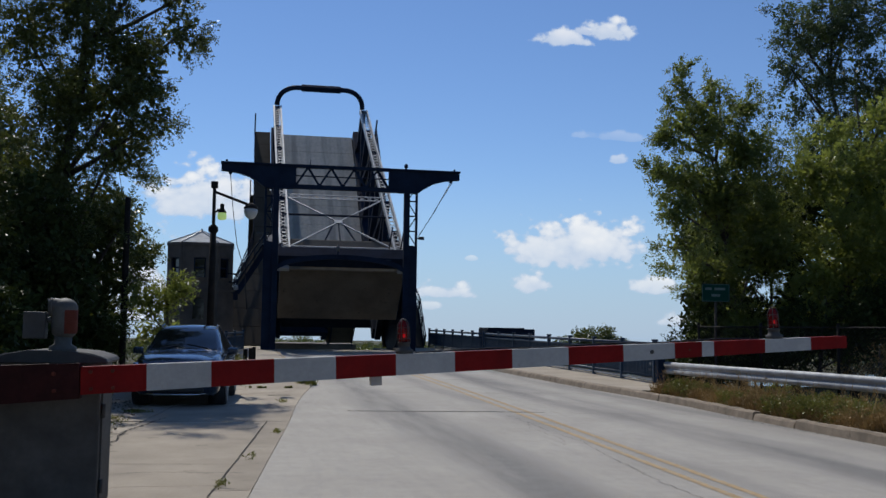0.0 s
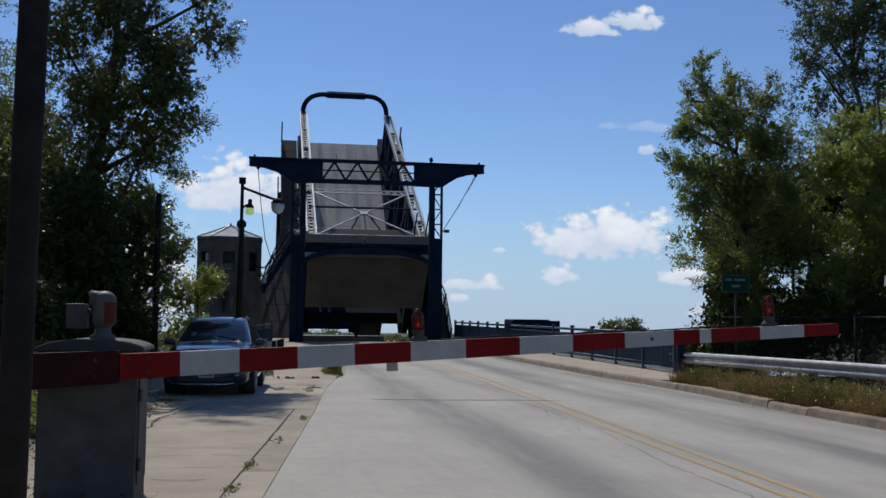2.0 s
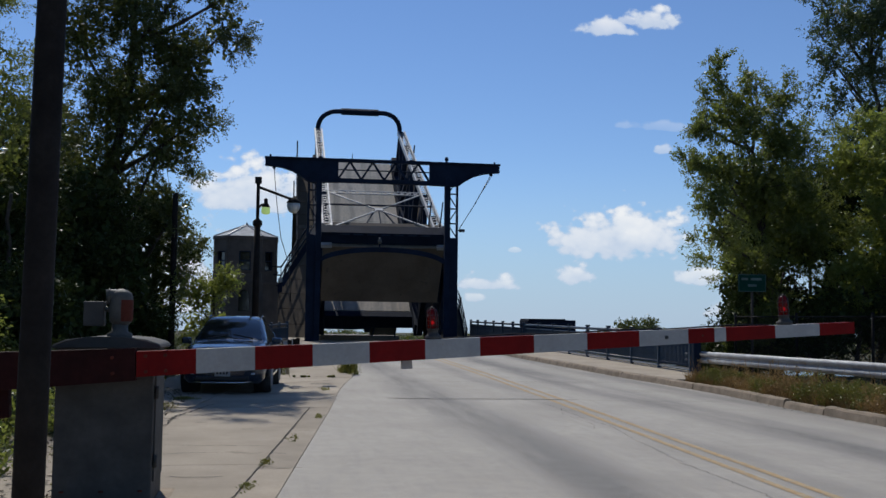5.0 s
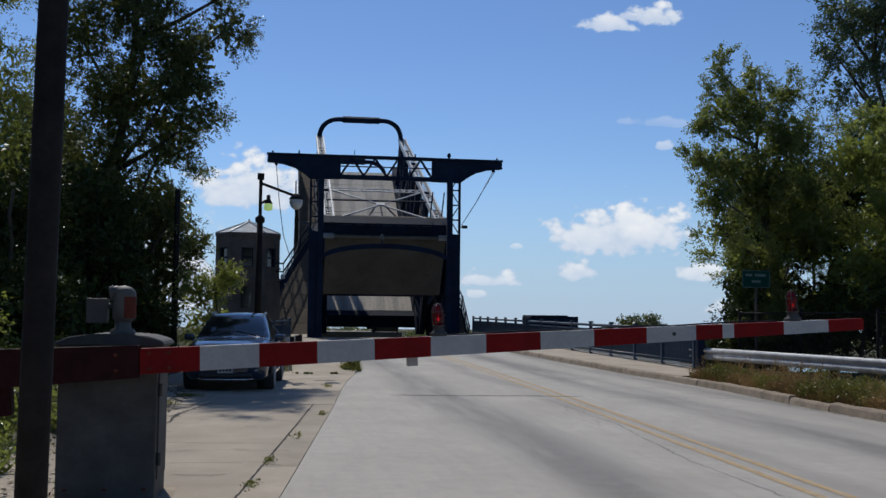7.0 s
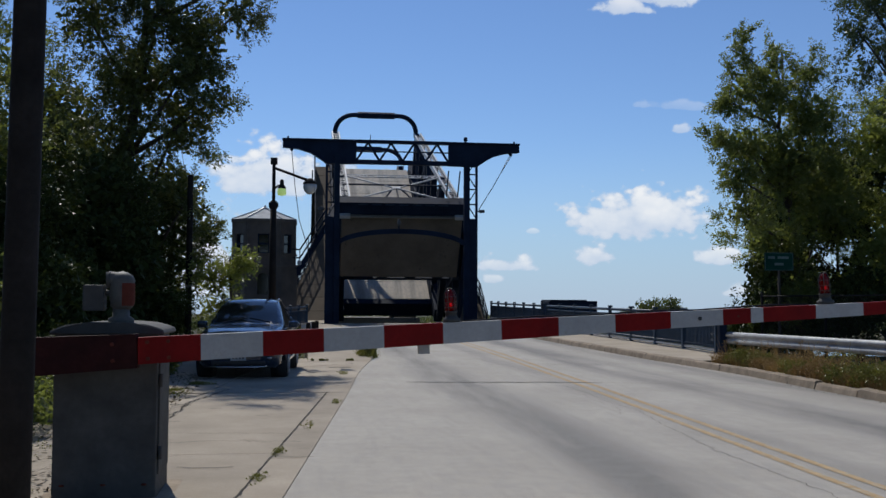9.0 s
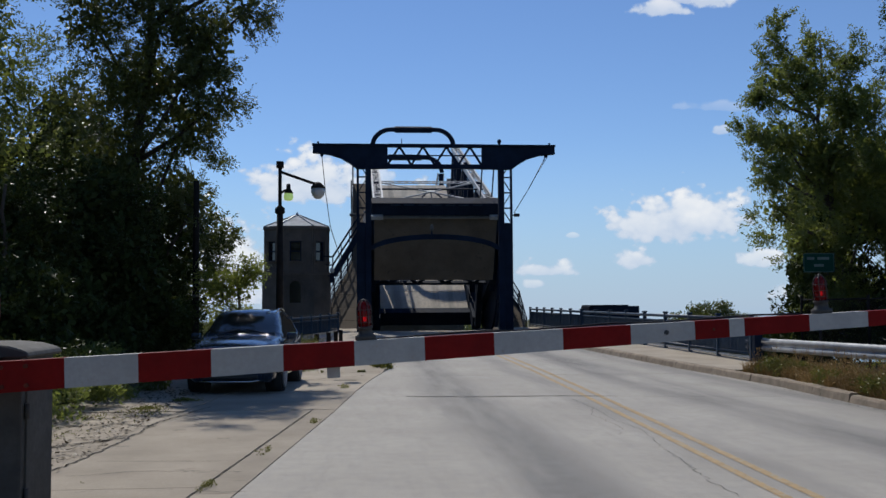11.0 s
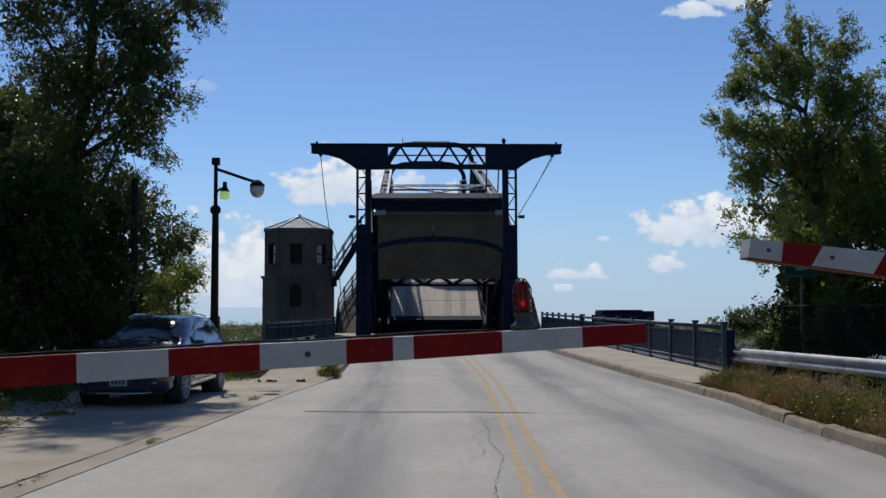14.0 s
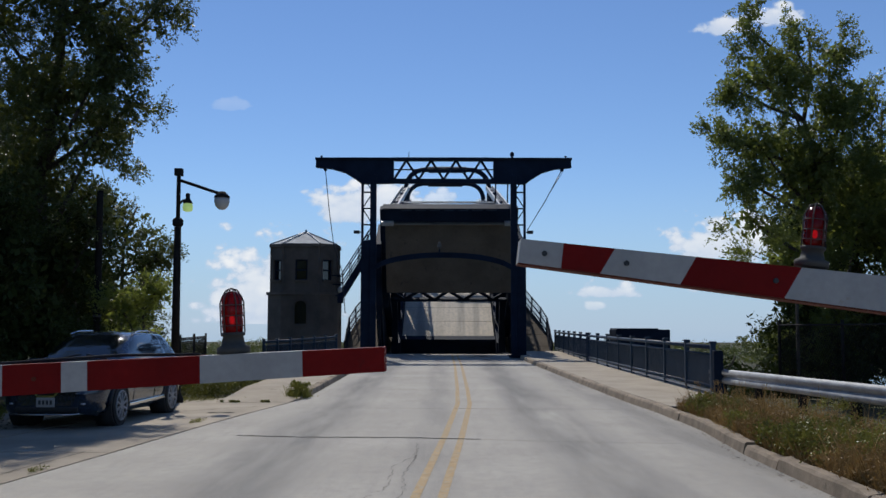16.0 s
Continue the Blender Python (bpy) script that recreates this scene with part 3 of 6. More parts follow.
CZ, R0, Y0 = 4.41, 4.16, 64.65                     # rolling centre, radius, where it stands when the bridge is shut
DW, TIP = -4.2, 19.2                             # the deck lies below the centre; its length


def build_leaf(name, label):
    """A bascule leaf in its own space: y along the deck to the tip, z off the deck, the rolling centre at the origin."""
    ob = thing(name, (0, 0, 0), label, "bascule bridge", "bascule leaves")
    # deck of pale panels between the girders
    for i in range(9):
        a, b = 1.5 + (TIP - 1.5) * i / 9, 1.5 + (TIP - 1.5) * (i + 1) / 9
        part("deck_panel", box(BM(), (0, (a + b) / 2, DW - 0.06), (5.3, b - a - 0.03, 0.14), bevel=0.008), M_DECK, ob)
    bar = []

    def edge(y):
        return 5.7 if y < 2.0 else 5.7 - 1.35 * min(1.0, (y - 2.0) / 5.0)

    for s in (-1, 1):
        ys = span(-1.5, TIP, 1.5)
        for a, b in zip(ys, ys[1:]):
            part("footway_panel", prism(BM(), [(s * edge(a), a + 0.015), (s * edge(b), b - 0.015), (s * 3.25, b - 0.015), (s * 3.25, a + 0.015)], DW + 0.04, DW + 0.14, "z"), M_FOOTWAY, ob)
            part("fascia", beam(BM(), (s * edge(a), a, DW - 0.05), (s * edge(b), b, DW - 0.05), 0.06, 0.42), M_NAVY, ob)
            part("railing_post", box(BM(), (s * edge(a), a, DW + 0.62), (0.08, 0.08, 1.15)), M_NAVY, ob)
            bm = BM()
            for h in (0.35, 0.7, 1.14):
                beam(bm, (s * edge(a), a, DW + h), (s * edge(b), b, DW + h), 0.05, 0.05)
            part("railing_rail", bm, M_NAVY, ob)
            for k in range(1, 8):
                y = a + (b - a) * k / 8
                if not bar:
                    bar.append(part("railing_bar", box(BM(), (0, 0, DW + 0.62), (0.022, 0.022, 1.0)), M_NAVY, ob).data)
                    bar_ob = bpy.data.objects["railing_bar"]
                    bar_ob.location = (s * edge(y), y, 0)
                else:
                    shared("railing_bar", bar[0], ob, Matrix.Translation((s * edge(y), y, 0)))
        part("tip_post", box(BM(), (s * 4.35, TIP - 0.1, DW + 0.9), (0.1, 0.1, 1.7)), M_NAVY, ob)
        # side girder: bottom chord, top chord, posts and diagonals
        bot = lambda y: DW + 0.35
        top = lambda y: 5.3 + (y + 4.0) / 20.8 * (-0.15 - 5.3)
        end = TIP - 2.4
        part("bottom_chord", box(BM(), (s * 2.95, (TIP - 0.5) / 2, DW + 0.15), (0.5, TIP + 0.5, 0.85), bevel=0.02), M_NAVY, ob)
        bm = BM()
        lattice(bm, (s * 2.95, -4.0, top(-4.0)), (s * 2.95, end, top(end)), 0.46, 0.30, 0.42, 0.05, 0.09, (0, -0.25, -0.97))
        part("top_chord", bm, M_SILVER, ob, "pale laced steel top chord")
        ys = span(-1.0, end, 3.6)
        for i, y in enumerate(ys):
            part("post", box(BM(), (s * 2.95, y, (bot(y) + top(y)) / 2), (0.34, 0.32, top(y) - bot(y))), M_NAVY, ob)
            if i + 1 < len(ys):
                y2 = ys[i + 1]
                p, q = ((y, top(y)), (y2, bot(y2))) if i % 2 else ((y, bot(y)), (y2, top(y2)))
                part("diagonal", beam(BM(), (s * 2.95, *p), (s * 2.95, *q), 0.3, 0.26, (1, 0, 0)), M_NAVY, ob)
        # rolling segment with its curved tread
        pts = [(R0 * math.sin(a), -R0 * math.cos(a)) for a in [radians(-88 + 106 * i / 24) for i in range(25)]]
        part("rolling_segment", prism(BM(), pts + [(3.2, -1.2), (2.0, 1.4), (-1.0, 3.6), (-3.9, 3.6)], s * 3.42, s * 3.72), M_NAVY, ob)
        bm = BM()
        for (a, b) in zip(pts, pts[1:]):
            beam(bm, (s * 3.57, *a), (s * 3.57, *b), 0.6, 0.12, (1, 0, 0))
        part("tread", bm, M_NAVY, ob)
        # tail truss that holds the counterweight
        part("tail_post", box(BM(), (s * 3.3, -3.2, 2.6), (0.34, 0.5, 5.4)), M_NAVY, ob)
        part("tail_strut", beam(BM(), (s * 3.3, -3.8, 1.0), (s * 3.3, 0.5, DW + 0.6), 0.32, 0.5, (1, 0, 0)), M_NAVY, ob)
        for k in range(7):
            part("stiffener", box(BM(), (s * 2.7, 2 + k * 2.5, DW + 0.55), (0.05, 0.9, 0.9)), M_NAVY, ob)
    # portal arch at the tip
    arc = [(-2.95, -0.75)] + [(-2.95 + 1.35 - 1.35 * math.cos(a), 0.5 - 1.35 + 1.35 * math.sin(a)) for a in [math.pi / 2 * k / 8 for k in range(9)]]
    arc = [(x, z + 0.35) for x, z in arc]
    arc = arc + [(-x, z) for x, z in arc[::-1]]
    part("portal_arch", tube(BM(), [(x, TIP - 1.4 - max(0.0, 0.3 - z) * 0.25, z) for x, z in arc], 0.17, 12), M_NAVY, ob, "dark tubular arch with a thick middle sleeve")
    part("arch_sleeve", box(BM(), (0, TIP - 1.4, 0.85), (2.7, 0.34, 0.4), bevel=0.06), M_NAVY, ob)
    # cross bracing between the top chords
    for y0, y1 in ((-3.0, 3.0),):
        za, zb = top(y0), top(y1)
        for p, q in (((-2.8, y0, za), (2.8, y1, zb)), ((2.8, y0, za), (-2.8, y1, zb))):
            part("cross_brace", beam(BM(), p, q, 0.07, 0.07, (0, 0.2, 1)), M_SILVER, ob, "pale steel cross brace")
        bm = BM()
        lattice(bm, (-3.0, y1, zb), (3.0, y1, zb), 0.42, 0.06, 0.4, 0.035, 0.05, (0, 0.2, 1))
        part("cross_strut", bm, M_SILVER, ob, "pale laced cross strut")
        part("gusset_plate", box(BM(), (0, (y0 + y1) / 2, (za + zb) / 2 + 0.05), (0.45, 0.32, 0.03), Euler((-0.18, 0, 0)).to_matrix()), M_SILVER, ob)
        bm = BM()
        for x in (-1.1, 0.0, 1.1):
            beam(bm, (x, (y0 + y1) / 2 - 2.6, (za + zb) / 2 + 0.3), (x * 0.2, (y0 + y1) / 2, (za + zb) / 2), 0.07, 0.07)
        beam(bm, (-3, (y0 + y1) / 2 + 0.7, (za + zb) / 2 - 0.15), (3, (y0 + y1) / 2 + 0.7, (za + zb) / 2 - 0.15), 0.08, 0.08)
        part("sway_brace", bm, M_NAVY, ob)
    bm = BM()
    lattice(bm, (-3.0, -3.0, top(-3.0)), (3.0, -3.0, top(-3.0)), 0.3, 0.06, 0.4, 0.035, 0.05, (0, 0.2, 1))
    part("cross_strut", bm, M_SILVER, ob, "pale laced cross strut")
    # counterweight
    part("counterweight", box(BM(), (0, -3.1, 2.9), (6.35, 2.2, 3.7), bevel=0.05), M_CW, ob, "brown weathered concrete counterweight block")
    part("counterweight_ledge", box(BM(), (0, -4.26, 4.82), (6.5, 0.26, 0.08), bevel=0.02), M_LEDGE, ob, "dirty pale ledge along the block")
    part("counterweight_girder", box(BM(), (0, -3.9, 5.26), (6.6, 0.7, 0.7), bevel=0.02), M_NAVY, ob)
    for k in range(7):
        part("girder_cleat", box(BM(), (-2.1 + k * 0.7, -4.27, 5.52), (0.5, 0.05, 0.045)), M_NAVY_RAIL, ob)
    for s in (-1, 1):
        part("ledge_block", box(BM(), (s * 3.05, -4.33, 4.88), (0.62, 0.3, 0.2), bevel=0.02), M_SILVER, ob)
        part("mast", tube(BM(), [(s * 0.3 + 2.6, -3.6, 5.7), (s * 0.3 + 2.6, -3.6, 7.2)], 0.035, 8), M_NAVY, ob)
    # heel girder and lattice floor beam under the block
    part("heel_girder", box(BM(), (0, 1.1, DW - 0.35), (6.4, 0.5, 0.9), bevel=0.02), M_NAVY, ob)
    bm = BM()
    beam(bm, (-3.1, -2.6, 0.47), (3.1, -2.6, 0.47), 0.25, 0.14)
    beam(bm, (-3.1, -2.6, -0.03), (3.1, -2.6, -0.03), 0.25, 0.14)
    for k in range(8):
        x = -3.1 + 6.2 * k / 8
        beam(bm, (x, -2.6, -0.03 if k % 2 else 0.47), (x + 0.775, -2.6, 0.47 if k % 2 else -0.03), 0.14, 0.12, (0, 1, 0))
    part("tail_truss", bm, M_NAVY, ob)
    for k in range(11):
        part("floor_beam", box(BM(), (0, 1.5 + (TIP - 1.6) * k / 10, DW - 0.5), (5.9, 0.22, 0.75)), M_NAVY, ob)
    return ob


def build_tower():
    ob = thing("bridge_tower", (-7.3, 57.2, 0.1), "brown stone octagonal bridge tender's tower with a pale pyramid roof", "tower")
    def octagon(r, cut=0.55):
        return [(r, -r * cut), (r, r * cut), (r * cut, r), (-r * cut, r), (-r, r * cut), (-r, -r * cut), (-r * cut, -r), (r * cut, -r)]
    part("lower_wall", prism(BM(), octagon(1.78), -3.0, 3.2, "z"), M_STONE, ob)
    part("string_course", prism(BM(), octagon(1.86), 3.2, 3.34, "z"), M_STONE, ob)
    # upper storey: piers, sills and lintels leave real openings
    pts = octagon(1.66)
    for i in range(8):
        a, b = Vector(pts[i]), Vector(pts[(i + 1) % 8])
        n = (b - a).normalized()
        nn = Vector((n.y, -n.x))
        L = (b - a).length
        ang = math.atan2(n.y, n.x)
        rot = Matrix.Rotation(ang, 3, "Z")
        def wallpiece(t0, t1, z0, z1, name="wall_pier"):
            c = a + n * (t0 + t1) / 2 - nn * 0.15
            part(name, box(BM(), (c.x, c.y, (z0 + z1) / 2), (t1 - t0, 0.3, z1 - z0), rot), M_STONE, ob)
        w = 0.62
        m0, m1 = L / 2 - w / 2, L / 2 + w / 2
        wallpiece(-0.06, m0, 3.34, 5.62), wallpiece(m1, L + 0.06, 3.34, 5.62)
        wallpiece(m0, m1, 3.34, 3.92, "sill_wall"), wallpiece(m0, m1, 4.98, 5.62, "lintel_wall")
        c = a + n * L / 2 - nn * 0.2
        win = part("window", box(BM(), (c.x, c.y, 4.45), (w, 0.04, 1.06), rot), M_CARGLASS, ob, "dark glazed sash window")
        bm = BM()
        c2 = a + n * L / 2 - nn * 0.14
        for dz in (-0.5, 0.0, 0.5):
            box(bm, (c2.x, c2.y, 4.45 + dz), (w, 0.07, 0.07), rot)
        for dx in (-w / 2 + 0.03, w / 2 - 0.03):
            q = c2 + n * dx
            box(bm, (q.x, q.y, 4.45), (0.06, 0.07, 1.06), rot)
        part("window_frame", bm, M_NAVY, win)
        sc = a + n * L / 2 + nn * 0.03
        part("window_sill", box(BM(), (sc.x, sc.y, 3.9), (w + 0.14, 0.16, 0.08), rot), M_STONE, win)
    part("cornice", prism(BM(), octagon(1.74), 5.62, 5.78, "z"), M_STONE, ob)
    bm = BM()
    top = bm.verts.new((0, 0, 6.5))
    vs = [bm.verts.new((x, y, 5.78)) for x, y in octagon(1.7)]
    bm.faces.new(vs)
    for i in range(8):
        bm.faces.new((vs[i], vs[(i + 1) % 8], top))
    part("roof", bm, M_ROOF, ob, "pale metal pyramid roof")
    for x, y in octagon(1.7):
        part("roof_rib", beam(BM(), (x, y, 5.8), (0, 0, 6.53), 0.06, 0.06), M_SILVER, ob)
    part("roof_finial", lathe(BM(), [(0.08, 0), (0.08, 0.1), (0.02, 0.2)], (0, 0, 6.45), 8), M_ROOF, ob)
    # arched window low down
    pts = [(-0.28, 1.75), (0.28, 1.75), (0.28, 2.6)] + [(0.28 * math.cos(a), 2.6 + 0.28 * math.sin(a)) for a in [math.pi * k / 8 for k in range(1, 8)]] + [(-0.28, 2.6)]
    part("arched_window", prism(BM(), pts, -1.80, -1.76, "y"), M_CARGLASS, ob, "dark arched window")
    out = [(x * 1.35, (z - 2.2) * 1.16 + 2.2) for x, z in pts]
    bm = BM()
    for i in range(len(out)):
        p, q = out[i], out[(i + 1) % len(out)]
        beam(bm, (p[0], -1.8, p[1]), (q[0], -1.8, q[1]), 0.1, 0.1, (0, 1, 0))
    part("window_surround", bm, M_STONE, ob)
    # small balcony and stair to the bridge
    st = thing("tower_stair", (-5.5, 56.6, 3.3), "navy steel stair with pipe rails between tower and bridge", "stair")
    part("landing", box(BM(), (-0.05, 0, 0.0), (0.7, 1.0, 0.1)), M_NAVY, st)
    part("landing_lamp", lathe(BM(), [(0.05, 0), (0.12, 0.05), (0.12, 0.22), (0.04, 0.3)], (0.1, -0.4, 0.12), 10), M_MILK, st)
    part("landing_bracket", box(BM(), (-0.1, 0, -0.22), (0.6, 0.8, 0.35)), M_NAVY, st)
    for k in range(10):
        part("tread", box(BM(), (0.25 + k * 0.14, 0, 0.12 + k * 0.23), (0.2, 0.8, 0.035)), M_NAVY, st)
    for s in (-1, 1):
        part("stringer", beam(BM(), (0.15, s * 0.42, 0.0), (1.65, s * 0.42, 2.45), 0.05, 0.28), M_NAVY, st)
        for h in (0.55, 1.0):
            part("handrail", tube(BM(), [(-0.35, s * 0.44, h), (0.12, s * 0.44, h), (1.55, s * 0.44, h + 2.25), (1.75, s * 0.44, h + 2.25)], 0.03, 8), M_NAVY, st)
        for k in range(4):
            x = 0.12 + k * 0.45
            part("baluster", tube(BM(), [(x, s * 0.44, k * 0.73), (x, s * 0.44, k * 0.73 + 1.0)], 0.025, 6), M_NAVY, st)
    return ob


railing("railing", (5.72, 26.3), (5.72, 45.5), 0.19, 0.31, 8, "blue-grey steel pipe railing along the pavement", "bridge railings")
railing("railing", (5.72, 45.9), (6.1, 61.5), 0.31, 0.4, 6, "blue-grey steel pipe railing near the river", "bridge railings")
railing("railing", (-7.3, 45.0), (-5.0, 50.6), 0.04, 0.2, 6, "dark steel railing before the stone tower", "bridge railings")
part("end_pillar", box(BM(), (0.02, -0.3, 0.42), (0.2, 0.2, 1.08), bevel=0.02), M_NAVY, bpy.data.objects["railing"])
guard_rail("guard_rail", [(5.78, 26.7), (6.25, 22.5), (6.6, 19.5), (6.85, 16.0), (7.1, 11.0), (7.4, 4.0)], 0.02, "pale galvanised steel guard rail above dry grass")


def chain_fence(pts, z, h, label):
    """Chain-link fence: round posts, top rail and thin crossed wires."""
    o = Vector((*pts[0], z))
    ob = thing("chain_link_fence", tuple(o), label, "fence", "fences")
    for p, q in zip(pts, pts[1:]):
        P, Q = Vector((*p, z)) - o, Vector((*q, z)) - o
        part("post", tube(BM(), [P, P + Vector((0, 0, h + 0.1))], 0.035, 8), M_POLE, ob)
        part("top_rail", tube(BM(), [P + Vector((0, 0, h)), Q + Vector((0, 0, h))], 0.022, 6), M_POLE, ob)
        bm = BM()
        L, step = (Q - P).length, 0.11
        n = int(L / step)
        m = h / L
        for k in range(-int(h / step), n):
            for up in (1, -1):
                t0, t1 = k * step, k * step + h
                a, c = max(0.0, t0), min(L, t1)
                if c <= a:
                    continue
                za, zc = a - t0, c - t0
                if up < 0:
                    za, zc = h - za, h - zc
                beam(bm, P.lerp(Q, a / L) + Vector((0, 0, za)), P.lerp(Q, c / L) + Vector((0, 0, zc)), 0.005, 0.005)
        part("mesh_panel", bm, M_POLE, ob)
    P = Vector((*pts[-1], z)) - o
    part("post", tube(BM(), [P, P + Vector((0, 0, h + 0.1))], 0.035, 8), M_POLE, ob)


chain_fence([(7.6, 27.6), (7.9, 24.6), (8.2, 21.6), (8.5, 18.6), (8.8, 15.6)], 0.0, 1.7, "dark chain-link fence behind the guard rail")
chain_fence([(-6.7, 29.5), (-7.2, 33.0), (-7.9, 37.5)], 0.0, 1.35, "rusty chain-link fence between lamp and tower")
guard_rail("guard_rail", [(-4.75, 38.5), (-5.0, 35.0), (-5.6, 31.2)], 0.06, "short pale galvanised guard rail by the tower railing")
gantry = build_gantry()
LS = 1.04                                        # true size of the leaf against its drawn sizes


def resize(ob, k):
    """Enlarges all parts of a thing about its own origin."""
    seen = set()
    for ch in ob.children_recursive:
        ch.location = ch.location * k
        if ch.data.name not in seen:
            seen.add(ch.data.name)
            ch.data.transform(Matrix.Scale(k, 4))


near_leaf = build_leaf("bascule_leaf", "navy steel bascule leaf with pale deck and brown counterweight, closing")
resize(near_leaf, LS)
far_leaf = copy_thing(near_leaf, pose(0, 98, 4.3, 0, 0, 180))
tagged(far_leaf, "far navy steel bascule leaf with tubular arch, closing")
build_tower()


# bridge seat: floor before the leaf, track girders, abutment
def build_bridge_seat():
    ob = thing("track_girder", (0, 58, -0.2), "dark steel track girders the bridge leaf rolls on", "bridge girder", kind="structure")
    for s in (-1, 1):
        part("girder", box(BM(), (s * 3.57, 2.5, 0.0), (0.8, 9.0, 0.9), bevel=0.02), M_NAVY, ob)
    part("approach_edge", box(BM(), (0, 1.1, 0.3), (6.4, 0.25, 0.25)), M_NAVY, ob)
    bm = BM()
    box(bm, (0, 61.5, -2.2), (13, 5, 3.4))
    solid("abutment", bm, M_CW, "brown concrete abutment at the river")
    bm = BM()
    box(bm, (0, 112, -2.4), (14, 8, 4.4))
    solid("abutment_far", bm, M_CW, "concrete abutment on the far river bank")


build_bridge_seat()


# ---- gates ----
def gate_lamp(gate, arm, at):
    """Caged red warning lamp on a cast base, set on the arm."""
    lamp = part("warning_lamp", lathe(BM(), [(0.085, -0.02), (0.085, 0.02), (0.06, 0.035), (0.052, 0.085), (0.062, 0.09), (0.062, 0.11)], n=16), M_BOX, gate, "caged red warning lamp on a dark grey base")
    lamp.matrix_basis = arm.matrix_basis @ Matrix.Translation(at) @ Matrix.Diagonal((0.8, 0.8, 0.66, 1))
    k = 0.77
    part("lens", lathe(BM(), [(r * k, z * k) for r, z in [(0.064, 0.138), (0.068, 0.17), (0.07, 0.24), (0.066, 0.26), (0.07, 0.28), (0.07, 0.34), (0.066, 0.36), (0.068, 0.4), (0.05, 0.45), (0.015, 0.47)]], n=18), M_LENS, lamp, "dark red glass")
    part("bulb", lathe(BM(), [(0.006, 0.16), (0.012, 0.17), (0.013, 0.19), (0.01, 0.206), (0.004, 0.212)], (0, -0.012, 0), 12), M_BULB, lamp, "lit red bulb")
    for q in range(6):
        a = math.pi * q / 3
        c, s = math.cos(a), math.sin(a)
        part("cage_bar", tube(BM(), [(0.06 * c, 0.06 * s, 0.11), (0.06 * c, 0.06 * s, 0.29), (0.05 * c, 0.05 * s, 0.325), (0.028 * c, 0.028 * s, 0.368), (0, 0, 0.38)], 0.0042, 5), M_BOX, lamp)
    for h in (0.15, 0.21, 0.275):
        part("cage_ring", tube(BM(), [(0.06 * math.cos(q * math.pi / 8), 0.06 * math.sin(q * math.pi / 8), h) for q in range(17)], 0.0035, 5), M_BOX, lamp)
    return lamp


def stripe_piece(bm, x0, x1, h0, h1, slant, d=0.07):
    """One painted length of an arm between two cuts; h0, h1 its heights at the cuts."""
    vs = []
    for x, h in ((x0, h0), (x1, h1)):
        for y, z in ((-d, -h / 2), (d, -h / 2), (d, h / 2), (-d, h / 2)):
            vs.append(bm.verts.new((x + slant * z, y, z)))
    for f in ((0, 1, 2, 3), (7, 6, 5, 4), (0, 4, 5, 1), (1, 5, 6, 2), (2, 6, 7, 3), (3, 7, 4, 0)):
        bm.faces.new([vs[i] for i in f])
    return bm


